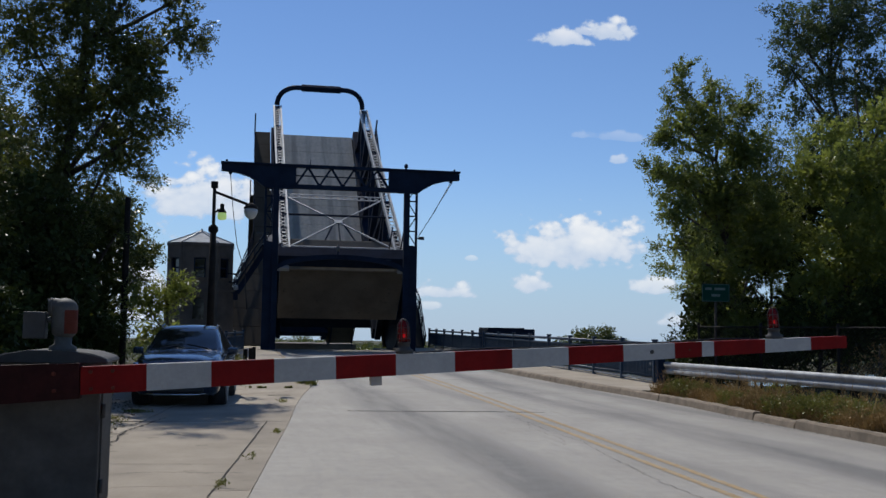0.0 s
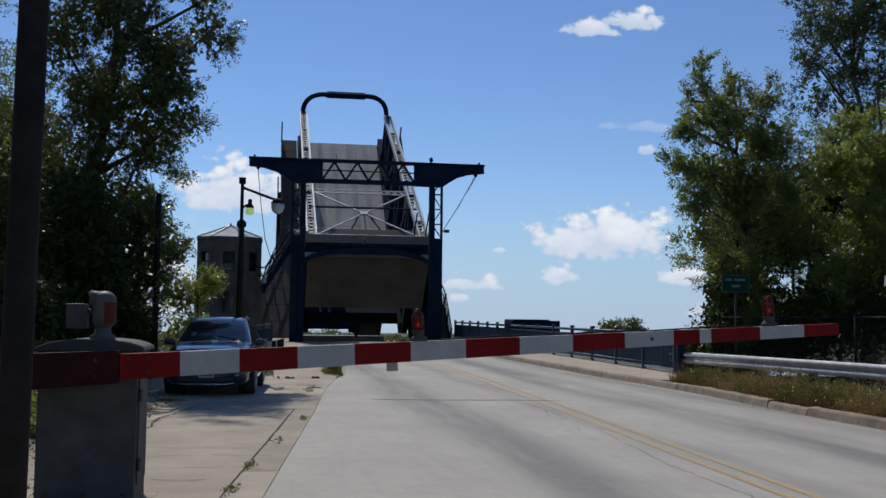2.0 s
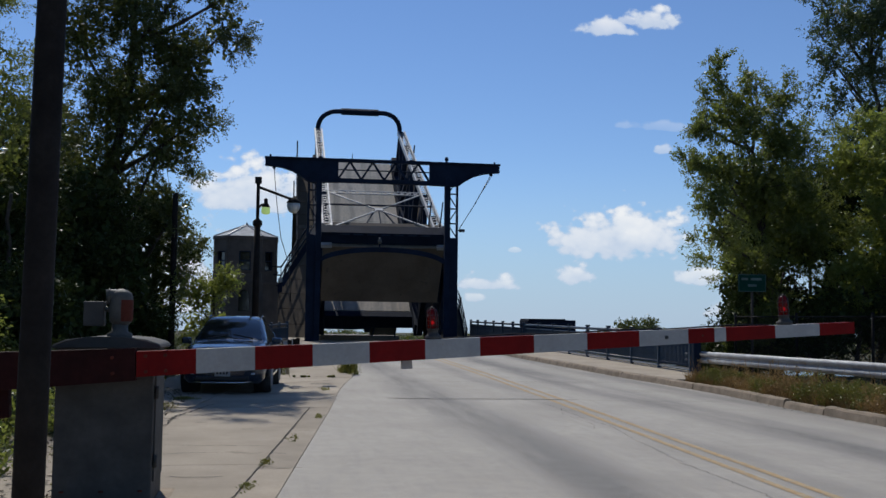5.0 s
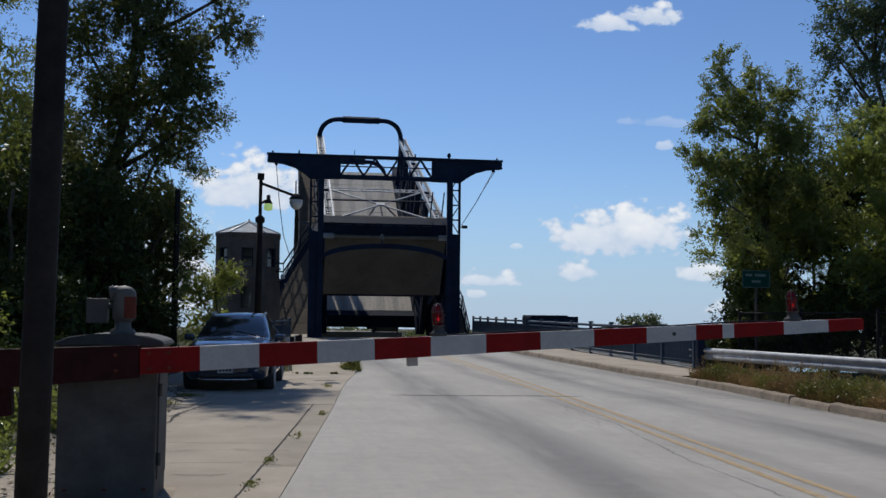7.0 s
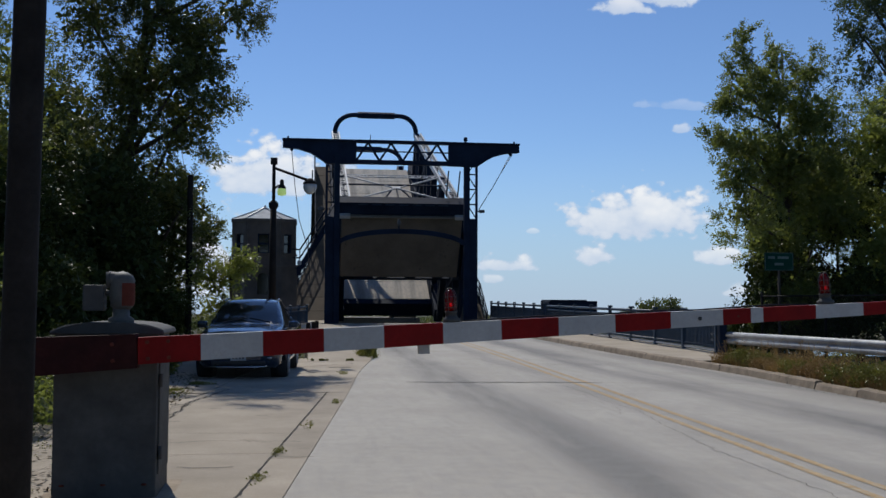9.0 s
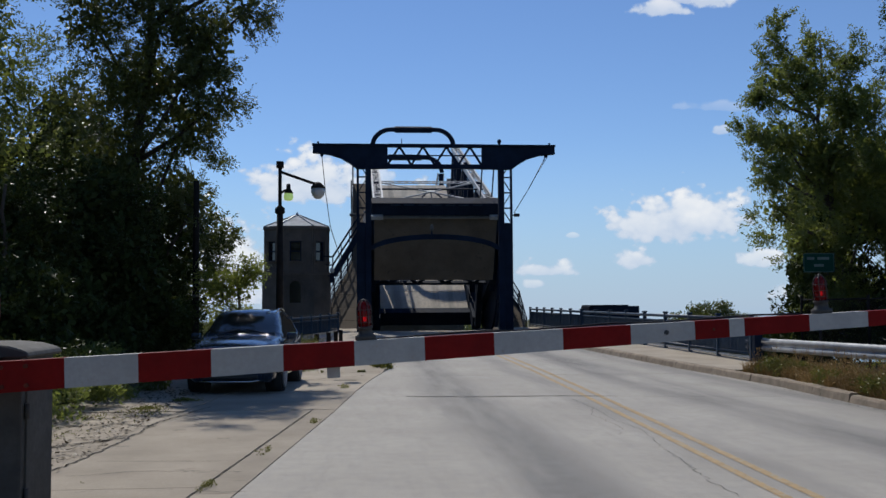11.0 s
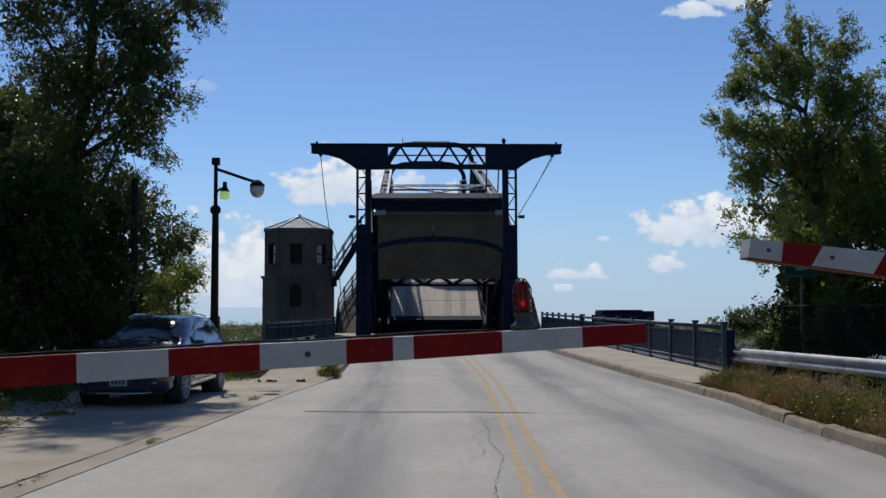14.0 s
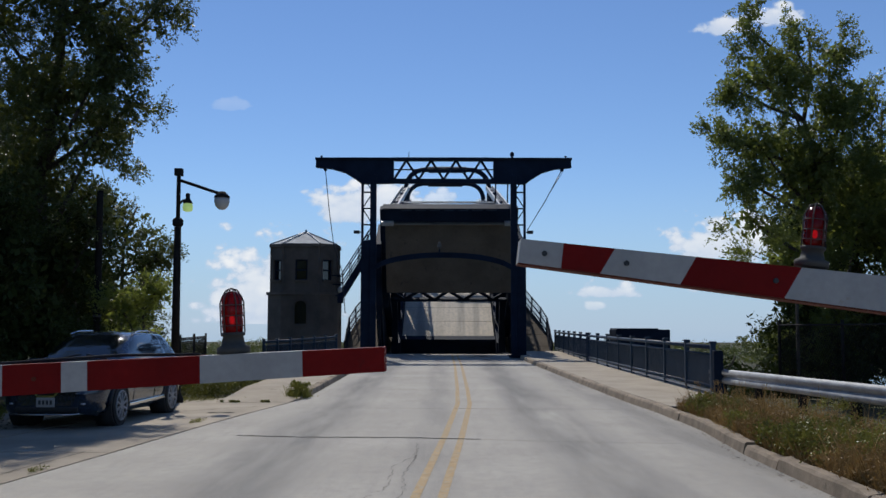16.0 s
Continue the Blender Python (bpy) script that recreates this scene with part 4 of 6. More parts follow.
def build_left_gate():
    ob = thing("barrier_gate", (-6.67, 8.5, 0.0), "grey road barrier with lowered red and white arm, by the pole", "barrier gate", "barrier gates")
    part("housing", box(BM(), (0, 0, 0.6), (0.76, 0.7, 1.3), bevel=0.015), M_BOX, ob, "grey steel housing")
    part("plinth", box(BM(), (0, 0, -0.08), (1.0, 0.95, 0.2), bevel=0.02), M_KERB, ob)
    part("access_door", box(BM(), (0.384, 0.0, 0.66), (0.02, 0.55, 0.95), bevel=0.006), M_BOX, ob)
    for z in (0.35, 0.9):
        part("hinge", tube(BM(), [(0.4, -0.29, z - 0.05), (0.4, -0.29, z + 0.05)], 0.016, 8), M_BOX, ob)
    bm = BM()
    prism(bm, [(-0.41, 1.25), (-0.41, 1.28), (-0.3, 1.325), (-0.14, 1.345), (0.14, 1.345), (0.3, 1.33), (0.4, 1.3), (0.43, 1.28), (0.43, 1.25)], -0.39, 0.39, "y")
    bmesh.ops.bevel(bm, geom=bm.edges[:], offset=0.012, segments=1, affect="EDGES")
    part("lid", bm, M_BOX, ob, "shallow domed steel lid")
    # round-topped bell housing on the lid
    part("bell_stand", lathe(BM(), [(0.1, 1.33), (0.1, 1.37), (0.065, 1.39), (0.065, 1.47)], (0.08, -0.2, 0), 18), M_CAST, ob)
    dome = [(0.06, 1.44), (0.088, 1.47), (0.094, 1.52), (0.094, 1.66)] + [(0.094 * math.cos(a), 1.66 + 0.075 * math.sin(a)) for a in [math.pi / 2 * k / 7 for k in range(1, 7)]] + [(0.004, 1.737)]
    part("bell_housing", lathe(BM(), dome, (0.085, -0.2, 0), 24), M_CAST, ob, "pale cast round-topped bell housing")
    part("bell_outlet", tube(BM(), [(0.09, -0.2, 1.665), (0.02, -0.205, 1.672), (-0.03, -0.208, 1.668)], 0.062, 18), M_CAST, ob)
    part("outlet_ring", tube(BM(), [(-0.012, -0.207, 1.67), (0.0, -0.207, 1.67)], 0.068, 18), M_CAST, ob)
    bm, rows = BM(), []
    for z in (1.47, 1.5, 1.6, 1.645):
        r = 0.0965 if z > 1.48 else 0.09
        rows.append([bm.verts.new((0.085 + r * math.cos(a), -0.2 + r * math.sin(a), z)) for a in [radians(-82 + 120 * k / 10) for k in range(11)]])
    for A, B in zip(rows, rows[1:]):
        for k in range(10):
            bm.faces.new((A[k], A[k + 1], B[k + 1], B[k])).smooth = True
    part("bell_face", bm, M_RUST, ob, "rusty red face")
    part("junction_box", box(BM(), (-0.12, -0.2, 1.53), (0.16, 0.13, 0.2), bevel=0.012), M_BOX, ob, "grey junction box")
    part("conduit", tube(BM(), [(-0.05, -0.2, 1.57), (0.01, -0.2, 1.57)], 0.022, 8), M_CAST, ob)
    for x in (-0.3, 0.0, 0.3):
        part("bolt", lathe(BM(), [(0.018, 0), (0.018, 0.012)], (x, -0.375, 0.12), 6), M_RUST, ob)
    # arm: from its pivot to the tip, sloping up a little
    slope = (1.5 - 1.18) / 5.57
    arm = part("arm", stripe_piece(BM(), -2.0, 0.27, 0.34, 0.25, 0.0, 0.06), M_ARM, ob, "red and white striped barrier arm")
    tilt = math.atan(slope)
    arm.matrix_basis = Matrix.Translation((0, -0.58, 1.125)) @ Matrix.Rotation(-tilt, 4, "Y") @ Matrix.Translation((0.0, 0, 0))
    cuts = [0.21] + [0.662 + 0.4525 * k for k in range(0, 9)]
    cuts += [4.713, 4.947, 5.05, 5.497, 5.904, 6.23]
    for k, (a, b) in enumerate(zip(cuts, cuts[1:])):
        ha, hb = 0.2 - 0.0165 * a, 0.2 - 0.0165 * b
        part("stripe", stripe_piece(BM(), a + 0.07, b + 0.07, ha, hb, 0.03), M_WHITE if k % 2 else M_RED, arm)
    for x in (2.62, 5.69):
        gate_lamp(ob, arm, (x, 0, 0.103 - 0.0082 * x + 0.012))
    part("cable", tube(BM(), [(2.67 + 0.32 * k, 0.02, 0.081 - 0.0024 * k + 0.006 * (k % 3)) for k in range(10)], 0.007, 6), M_RUBBER, arm, "black lamp cable along the arm")
    part("arm_bolt", tube(BM(), [(4.59, -0.078, 0.0), (4.59, -0.06, 0.0)], 0.016, 10), M_BLACK, arm)
    part("arm_bolt", tube(BM(), [(4.91, -0.078, 0.0), (4.91, -0.06, 0.0)], 0.009, 10), M_RUST, arm)
    for x in (0.1, 0.35, 0.5):
        for z in (-0.06, 0.06):
            part("arm_bolt", tube(BM(), [(x, -0.09, z), (x, -0.05, z)], 0.014, 8), M_RUST, arm)
    part("tail_plate", box(BM(), (-1.35, 0.12, -0.12), (1.3, 0.12, 0.5), bevel=0.02), M_ARM, arm, "dark red balance plate")
    part("hanging_tag", box(BM(), (2.4, 0.06, -0.115), (0.085, 0.1, 0.075), bevel=0.006), M_WHITE, arm, "small pale box under the arm")
    return ob


def build_right_gate():
    ob = thing("barrier_gate", (5.75, 8.35, 0.05), "grey road barrier with slanting red and white arm, beyond the kerb", "barrier gate", "barrier gates")
    part("housing", box(BM(), (0, 0, 0.6), (0.8, 0.72, 1.3), bevel=0.015), M_BOX, ob, "grey steel housing")
    part("plinth", box(BM(), (0, 0, -0.1), (1.0, 0.95, 0.2), bevel=0.02), M_KERB, ob)
    arm = part("arm", stripe_piece(BM(), -0.6, 1.2, 0.3, 0.34, 0.0, 0.06), M_ARM, ob, "red and white striped barrier arm with slanted stripes")
    tilt = math.atan(0.117)
    arm.matrix_basis = Matrix.Translation((0.0, -0.42, 1.87 - 5.59 * 0.117)) @ Matrix.Rotation(tilt, 4, "Y")
    cuts = [-5.63, -5.458, -5.276, -4.951, -4.53, -4.1, -3.67, -3.24, -2.81, -2.38, -1.95, -1.52, -1.09, -0.6]
    for k, (a, b) in enumerate(zip(cuts, cuts[1:])):
        ha, hb = (0.096 + 0.05 * min(1, (x + 5.63) / 1.6) for x in (a, b))
        bm = BM()
        sa, sb = (0.0, 0.0) if k == 0 else (0.0 if k < 2 else 0.45, 0.45 if k > 0 else 0.0)
        vs = []
        for x, h, sl in ((a, ha, sa), (b, hb, sb)):
            for y, z in ((-0.07, -h / 2), (0.07, -h / 2), (0.07, h / 2), (-0.07, h / 2)):
                vs.append(bm.verts.new((x + sl * z, y, z)))
        for f in ((0, 1, 2, 3), (7, 6, 5, 4), (0, 4, 5, 1), (1, 5, 6, 2), (2, 6, 7, 3), (3, 7, 4, 0)):
            bm.faces.new([vs[i] for i in f])
        part("stripe", bm, M_RED if k % 2 else M_WHITE, arm)
        part("under_edge", prism(BM(), [(a, -ha / 2 - 0.006), (b, -hb / 2 - 0.006), (b, -hb / 2 + 0.002), (a, -ha / 2 + 0.002)], -0.066, 0.066, "y"), M_RUST, arm)
    for x in (-4.44, -1.6):
        gate_lamp(ob, arm, (x, 0, 0.09))
    for x in (-5.53, -5.2, -4.6):
        part("arm_bolt", tube(BM(), [(x, -0.078, 0.0), (x, -0.06, 0.0)], 0.011, 10), M_BLACK, arm)
    return ob


build_left_gate()
build_right_gate()


# ---- car, lamp, pole, sign ----
def build_car():
    ob = thing("parked_car", (-6.27, 22.3, 0.014), "dark blue sport utility car parked in tree shade on concrete", "car", turn=-3.4)
    # stations along y: (y, half width, low, belt, roof half width, roof)
    st = [(-2.36, 0.50, 0.40, 0.66, 0.44, 0.72), (-2.30, 0.70, 0.27, 0.74, 0.58, 0.84), (-2.12, 0.84, 0.22, 0.84, 0.70, 0.95), (-1.75, 0.895, 0.2, 0.93, 0.76, 1.02), (-1.3, 0.91, 0.2, 0.98, 0.78, 1.07),
          (-1.02, 0.915, 0.2, 1.0, 0.77, 1.11), (-0.6, 0.915, 0.2, 1.01, 0.70, 1.36), (-0.2, 0.915, 0.2, 1.01, 0.645, 1.55), (0.15, 0.915, 0.2, 1.015, 0.62, 1.625), (0.8, 0.915, 0.2, 1.03, 0.605, 1.64),
          (1.4, 0.905, 0.22, 1.06, 0.59, 1.61), (1.85, 0.89, 0.26, 1.09, 0.58, 1.58), (2.12, 0.87, 0.3, 1.08, 0.575, 1.46), (2.29, 0.81, 0.34, 1.0, 0.60, 1.16), (2.36, 0.64, 0.42, 0.88, 0.54, 0.92)]

    def between(q, u):
        """Smooth curve through the stations, u from 0 to their number."""
        k = min(int(u), len(st) - 2)
        f = u - k
        p0, p1, p2, p3 = (st[max(0, min(len(st) - 1, k + d))][q] for d in (-1, 0, 1, 2))
        return 0.5 * (2 * p1 + (p2 - p0) * f + (2 * p0 - 5 * p1 + 4 * p2 - p3) * f * f + (3 * p1 - p0 - 3 * p2 + p3) * f ** 3)

    fine = [[between(q, u / 5) for q in range(6)] for u in range(5 * (len(st) - 1) + 1)]
    bm, rows = BM(), []
    for y, w, lo, belt, rw, roof in fine:
        crown = roof - belt > 0.2
        half = [(w * 0.86, lo), (w * 0.97, lo + 0.1), (w, lo + 0.26), (w * 1.012, (lo + belt) / 2 + 0.08), (w * 1.0, belt - 0.1), (w * 0.965, belt - 0.02), (w * 0.93, belt + 0.01),
                (rw + (w * 0.93 - rw) * 0.45, belt + (roof - belt) * 0.55), (rw * 1.01, roof - 0.06 * crown), (rw * 0.9, roof - 0.015), (rw * 0.5, roof + 0.012), (0.0, roof + 0.02)]
        rows.append([bm.verts.new((x, y, z)) for x, z in half] + [bm.verts.new((-x, y, z)) for x, z in half[-2::-1]])
    for i, (A, B) in enumerate(zip(rows, rows[1:])):
        ym = (fine[i][0] + fine[i + 1][0]) / 2
        for k in range(len(A) - 1):
            f = bm.faces.new((A[k], A[k + 1], B[k + 1], B[k]))
            f.smooth = True
            e = min(k, len(A) - 2 - k)
            side = e in (6, 7) and (-0.62 < ym < 0.36 or 0.44 < ym < 1.3 or 1.4 < ym < 1.84) and not (e == 7 and ym < -0.4) and not (e == 7 and ym > 1.72)
            screen = e >= 9 and (-0.98 < ym < -0.14 or 1.92 < ym < 2.2)
            if side or screen:
                f.material_index = 1
        bm.faces.new((A[0], B[0], B[-1], A[-1]))
    bm.faces.new(rows[0]), bm.faces.new(rows[-1][::-1])
    part("body", bm, [M_CAR, M_CARGLASS], ob, "dark blue painted body with black glass")
    for s in (-1, 1):
        part("roof_rail", tube(BM(), [(0.6 * s, -0.05, 1.60), (0.59 * s, 0.3, 1.655), (0.575 * s, 0.9, 1.66), (0.56 * s, 1.5, 1.61)], 0.014, 8), M_CHROME, ob, "bright roof rail")
        part("window_trim", tube(BM(), [(0.865 * s, -0.95, 1.02), (0.867 * s, 0.3, 1.035), (0.86 * s, 1.3, 1.075), (0.83 * s, 1.75, 1.12), (0.7 * s, 1.88, 1.32)], 0.01, 6), M_CHROME, ob, "chrome line under the windows")
        part("sill_trim", beam(BM(), (0.922 * s, -0.95, 0.33), (0.922 * s, 0.98, 0.36), 0.025, 0.06, (0, 0, 1), 0.01), M_CHROME, ob, "bright sill trim")
        for y in (-0.72, 0.4, 1.3):
            part("door_seam", box(BM(), (0.918 * s, y, 0.66), (0.012, 0.008, 0.52)), M_BLACK, ob)
        mirror = part("door_mirror", box(BM(), (1.0 * s, -0.66, 1.09), (0.22, 0.13, 0.15), bevel=0.045), M_CAR, ob)
        part("mirror_foot", box(BM(), (0.89 * s, -0.64, 1.03), (0.12, 0.07, 0.05)), M_BLACK, mirror)
        part("headlight", box(BM(), (0.69 * s, -2.06, 0.80), (0.34, 0.26, 0.10), Euler((0.3, 0, -0.62 * s)).to_matrix(), 0.03), M_HEADLIGHT, ob, "clear headlight")
        part("fog_lamp", lathe(BM(), [(0.05, 0), (0.05, 0.03)], (0.62 * s, -2.3, 0.42), 12), M_HEADLIGHT, ob)
        part("tail_lamp", box(BM(), (0.74 * s, 2.2, 0.98), (0.22, 0.14, 0.16), bevel=0.03), M_LENS, ob, "red tail lamp")
        for y in (-0.3, 0.75):
            part("door_handle", box(BM(), (0.93 * s, y + 0.35, 0.88), (0.03, 0.18, 0.03), bevel=0.008), M_CHROME, ob)
        for y in (-1.42, 1.38):
            part("wheel_well", tube(BM(), [(0.6 * s, y, 0.37), (0.918 * s, y, 0.37)], 0.415, 24), M_RUBBER, ob)
            wh = part("wheel", tube(BM(), [(0.72 * s, y, 0.35), (0.75 * s, y, 0.35), (0.92 * s, y, 0.35), (0.945 * s, y, 0.35)], 0.35, 28), M_RUBBER, ob, "black tyre on alloy rim")
            bm = BM()
            tube(bm, [(0.93 * s, y, 0.35), (0.955 * s, y, 0.35)], 0.07, 14)
            for k in range(10):
                a = 2 * math.pi * k / 10 + 0.3
                beam(bm, (0.952 * s, y, 0.35), (0.956 * s, y + 0.255 * math.cos(a), 0.35 + 0.255 * math.sin(a)), 0.034, 0.026, (1, 0, 0))
            tube(bm, [(0.955 * s, y + 0.255 * math.cos(k * math.pi / 14), 0.35 + 0.255 * math.sin(k * math.pi / 14)) for k in range(29)], 0.016, 6)
            part("rim", bm, M_GALV, wh, "silver ten-spoke rim")
            arc = [(0.912 * s, y + 0.425 * math.cos(a), 0.36 + 0.425 * math.sin(a)) for a in [math.pi * k / 12 for k in range(13)]]
            part("wheel_arch", tube(BM(), arc, 0.028, 8), M_BLACK, ob)
    bm = BM()
    for a, b in (((-0.36, 0.79), (-0.14, 0.56)), ((0.36, 0.79), (0.14, 0.56)), ((-0.14, 0.56), (0.14, 0.56))):
        beam(bm, (a[0], -2.36, a[1]), (b[0], -2.37, b[1]), 0.03, 0.04, (0, 1, 0))
    part("grille", bm, M_CHROME, ob, "chrome grille bars")
    part("grille_backing", box(BM(), (0, -2.32, 0.66), (0.84, 0.06, 0.24), bevel=0.02), M_BLACK, ob)
    part("number_plate", box(BM(), (0, -2.385, 0.46), (0.32, 0.02, 0.16), bevel=0.006), M_WHITE, ob, "pale plate with plain bars")
    for k in range(4):
        part("plate_bar", box(BM(), (-0.1 + 0.066 * k, -2.398, 0.46), (0.04, 0.006, 0.07)), M_BLACK, ob)
    part("bumper_intake", box(BM(), (0, -2.3, 0.34), (1.1, 0.12, 0.1), bevel=0.03), M_BLACK, ob)
    part("bumper_lip", tube(BM(), [(-0.8, -2.1, 0.3), (-0.62, -2.26, 0.27), (-0.4, -2.35, 0.25), (0.4, -2.35, 0.25), (0.62, -2.26, 0.27), (0.8, -2.1, 0.3)], 0.014, 8), M_CHROME, ob, "chrome bumper lip")
    for s in (-1, 1):
        part("wiper", beam(BM(), (0.5 * s, -0.96, 1.15), (0.05 * s, -0.84, 1.235), 0.02, 0.02), M_BLACK, ob)
    return ob


def build_street_lamp():
    ob = thing("street_lamp", (-5.95, 26.15, 0.0), "dark steel street lamp with globe and small greenish lamp", "street lamp")
    part("base", lathe(BM(), [(0.2, 0), (0.2, 0.1), (0.14, 0.2), (0.12, 0.9), (0.13, 0.95), (0.1, 1.0)], n=14), M_POLE, ob)
    part("pole", tube(BM(), [(0, 0, 0.9), (0, 0, 3.95)], 0.095, 12, 0.075), M_POLE, ob)
    part("collar", lathe(BM(), [(0.08, 3.82), (0.12, 3.86), (0.12, 3.96), (0.06, 4.02)], n=12), M_POLE, ob)
    part("upper_pole", tube(BM(), [(0, 0, 3.95), (0, 0, 4.95)], 0.045, 10), M_POLE, ob)
    part("photo_box", box(BM(), (0, 0, 5.02), (0.17, 0.16, 0.16), bevel=0.01), M_POLE, ob)
    part("arm", tube(BM(), [(0, 0, 4.85), (0.35, 0.1, 4.74), (0.72, 0.2, 4.62), (0.86, 0.24, 4.58)], 0.035, 8), M_POLE, ob)
    cap = part("lamp_cap", lathe(BM(), [(0.05, 4.63), (0.09, 4.6), (0.17, 4.52), (0.175, 4.48)], (0.9, 0.25, 0), 16), M_POLE, ob)
    part("globe", lathe(BM(), [(0.165, 4.48), (0.17, 4.4), (0.14, 4.3), (0.07, 4.23), (0.02, 4.22)], (0.9, 0.25, 0), 18), M_MILK, cap, "milky lamp globe")
    part("small_arm", tube(BM(), [(0, 0, 4.3), (0.1, 0.02, 4.4), (0.2, 0.03, 4.42)], 0.025, 8), M_POLE, ob)
    cap = part("small_cap", lathe(BM(), [(0.03, 4.56), (0.05, 4.54), (0.05, 4.44), (0.1, 4.36), (0.11, 4.33)], (0.2, 0.03, 0), 12), M_POLE, ob)
    part("small_globe", lathe(BM(), [(0.1, 4.33), (0.115, 4.25), (0.1, 4.17), (0.03, 4.15)], (0.2, 0.03, 0), 14), M_GREENGLASS, cap, "greenish glass lamp")
    return ob


def build_pole(name, at, top, r, label, lean=(0, 0)):
    ob = thing(name, at, label, "utility pole")
    part("shaft", tube(BM(), [(lean[0] * k / 6, lean[1] * k / 6, -0.1 + (top + 0.1) * k / 6) for k in range(7)], r, 14, r * 0.8), M_POLE, ob)
    part("band", lathe(BM(), [(r * 1.02, 0), (r * 1.06, 0.01), (r * 1.06, 0.05), (r * 1.0, 0.06)], (lean[0] * 0.4, lean[1] * 0.4, top * 0.4), 14), M_CAST, ob)
    return ob


def build_sign():
    ob = thing("road_sign", (7.78, 26.9, -0.1), "green river name sign with two pale lines on a steel post", "road sign")
    part("panel", box(BM(), (0, 0, 2.75), (0.84, 0.02, 0.5), bevel=0.02), M_SIGN, ob)
    part("post", box(BM(), (0.02, 0.05, 1.45), (0.06, 0.05, 3.1)), M_BARK, ob)
    bm = BM()
    for x, w in ((-0.22, 0.2), (0.12, 0.32)):
        box(bm, (x, -0.013, 2.86), (w, 0.006, 0.07))
    box(bm, (0.0, -0.013, 2.68), (0.26, 0.006, 0.07))
    part("lettering_bar", bm, M_SIGNINK, ob, "pale plain bars")
    bm = BM()
    for dz in (-0.235, 0.235):
        box(bm, (0, -0.012, 2.75 + dz), (0.8, 0.005, 0.012))
    for dx in (-0.4, 0.4):
        box(bm, (dx, -0.012, 2.75), (0.012, 0.005, 0.47))
    part("border", bm, M_SIGNINK, ob)
    return ob


def build_cabinet():
    ob = thing("equipment_cabinet", (10.5, 60.0, -2.2), "dark blue box-like control house beyond the railing", "control house")
    part("body", box(BM(), (0, 0, 1.9), (2.9, 2.2, 3.75), bevel=0.05), M_NAVY, ob)
    part("roof_lip", box(BM(), (-0.3, 0, 3.8), (2.2, 2.3, 0.08), bevel=0.02), M_NAVY, ob)
    return ob


resize(build_car(), 0.93)
build_street_lamp()
build_pole("steel_pole", (-6.62, 5.45, 0.0), 9.0, 0.085, "dark brown round pole beside the barrier gate", (0.09, 0))
build_pole("utility_pole", (-8.15, 27.6, -0.1), 4.9, 0.09, "weathered timber pole among the trees")
build_sign()
build_cabinet()


# ---- trees, grass ----
def leaf_quads(rng, p, along, size, width):
    """Leaf faces at p, each roughly along its sprig with a free turn."""
    n = len(p)
    a = along + rng.normal(size=(n, 3)) * 0.75
    a /= np.linalg.norm(a, axis=1)[:, None] + 1e-9
    b = np.cross(a, rng.normal(size=(n, 3)))
    b /= np.linalg.norm(b, axis=1)[:, None] + 1e-9
    L = (size * (0.6 + 0.8 * rng.random(n)))[:, None]
    w = L * width
    return np.stack([p - a * L * 0.5, p + b * w * 0.5, p + a * L * 0.5, p - b * w * 0.5], axis=1)


def leaf_cloud(rng, centres, radii, per, size):
    """Loose leaf faces scattered round many points."""
    c = np.repeat(centres, per, axis=0)
    r = np.repeat(radii, per)[:, None]
    d = rng.normal(size=(len(c), 3))
    d /= np.linalg.norm(d, axis=1)[:, None] + 1e-9
    p = c + d * r * rng.random((len(c), 1)) ** 0.45 * np.array([1, 1, 0.75])
    return leaf_quads(rng, p, 0 * p, size, 0.4)


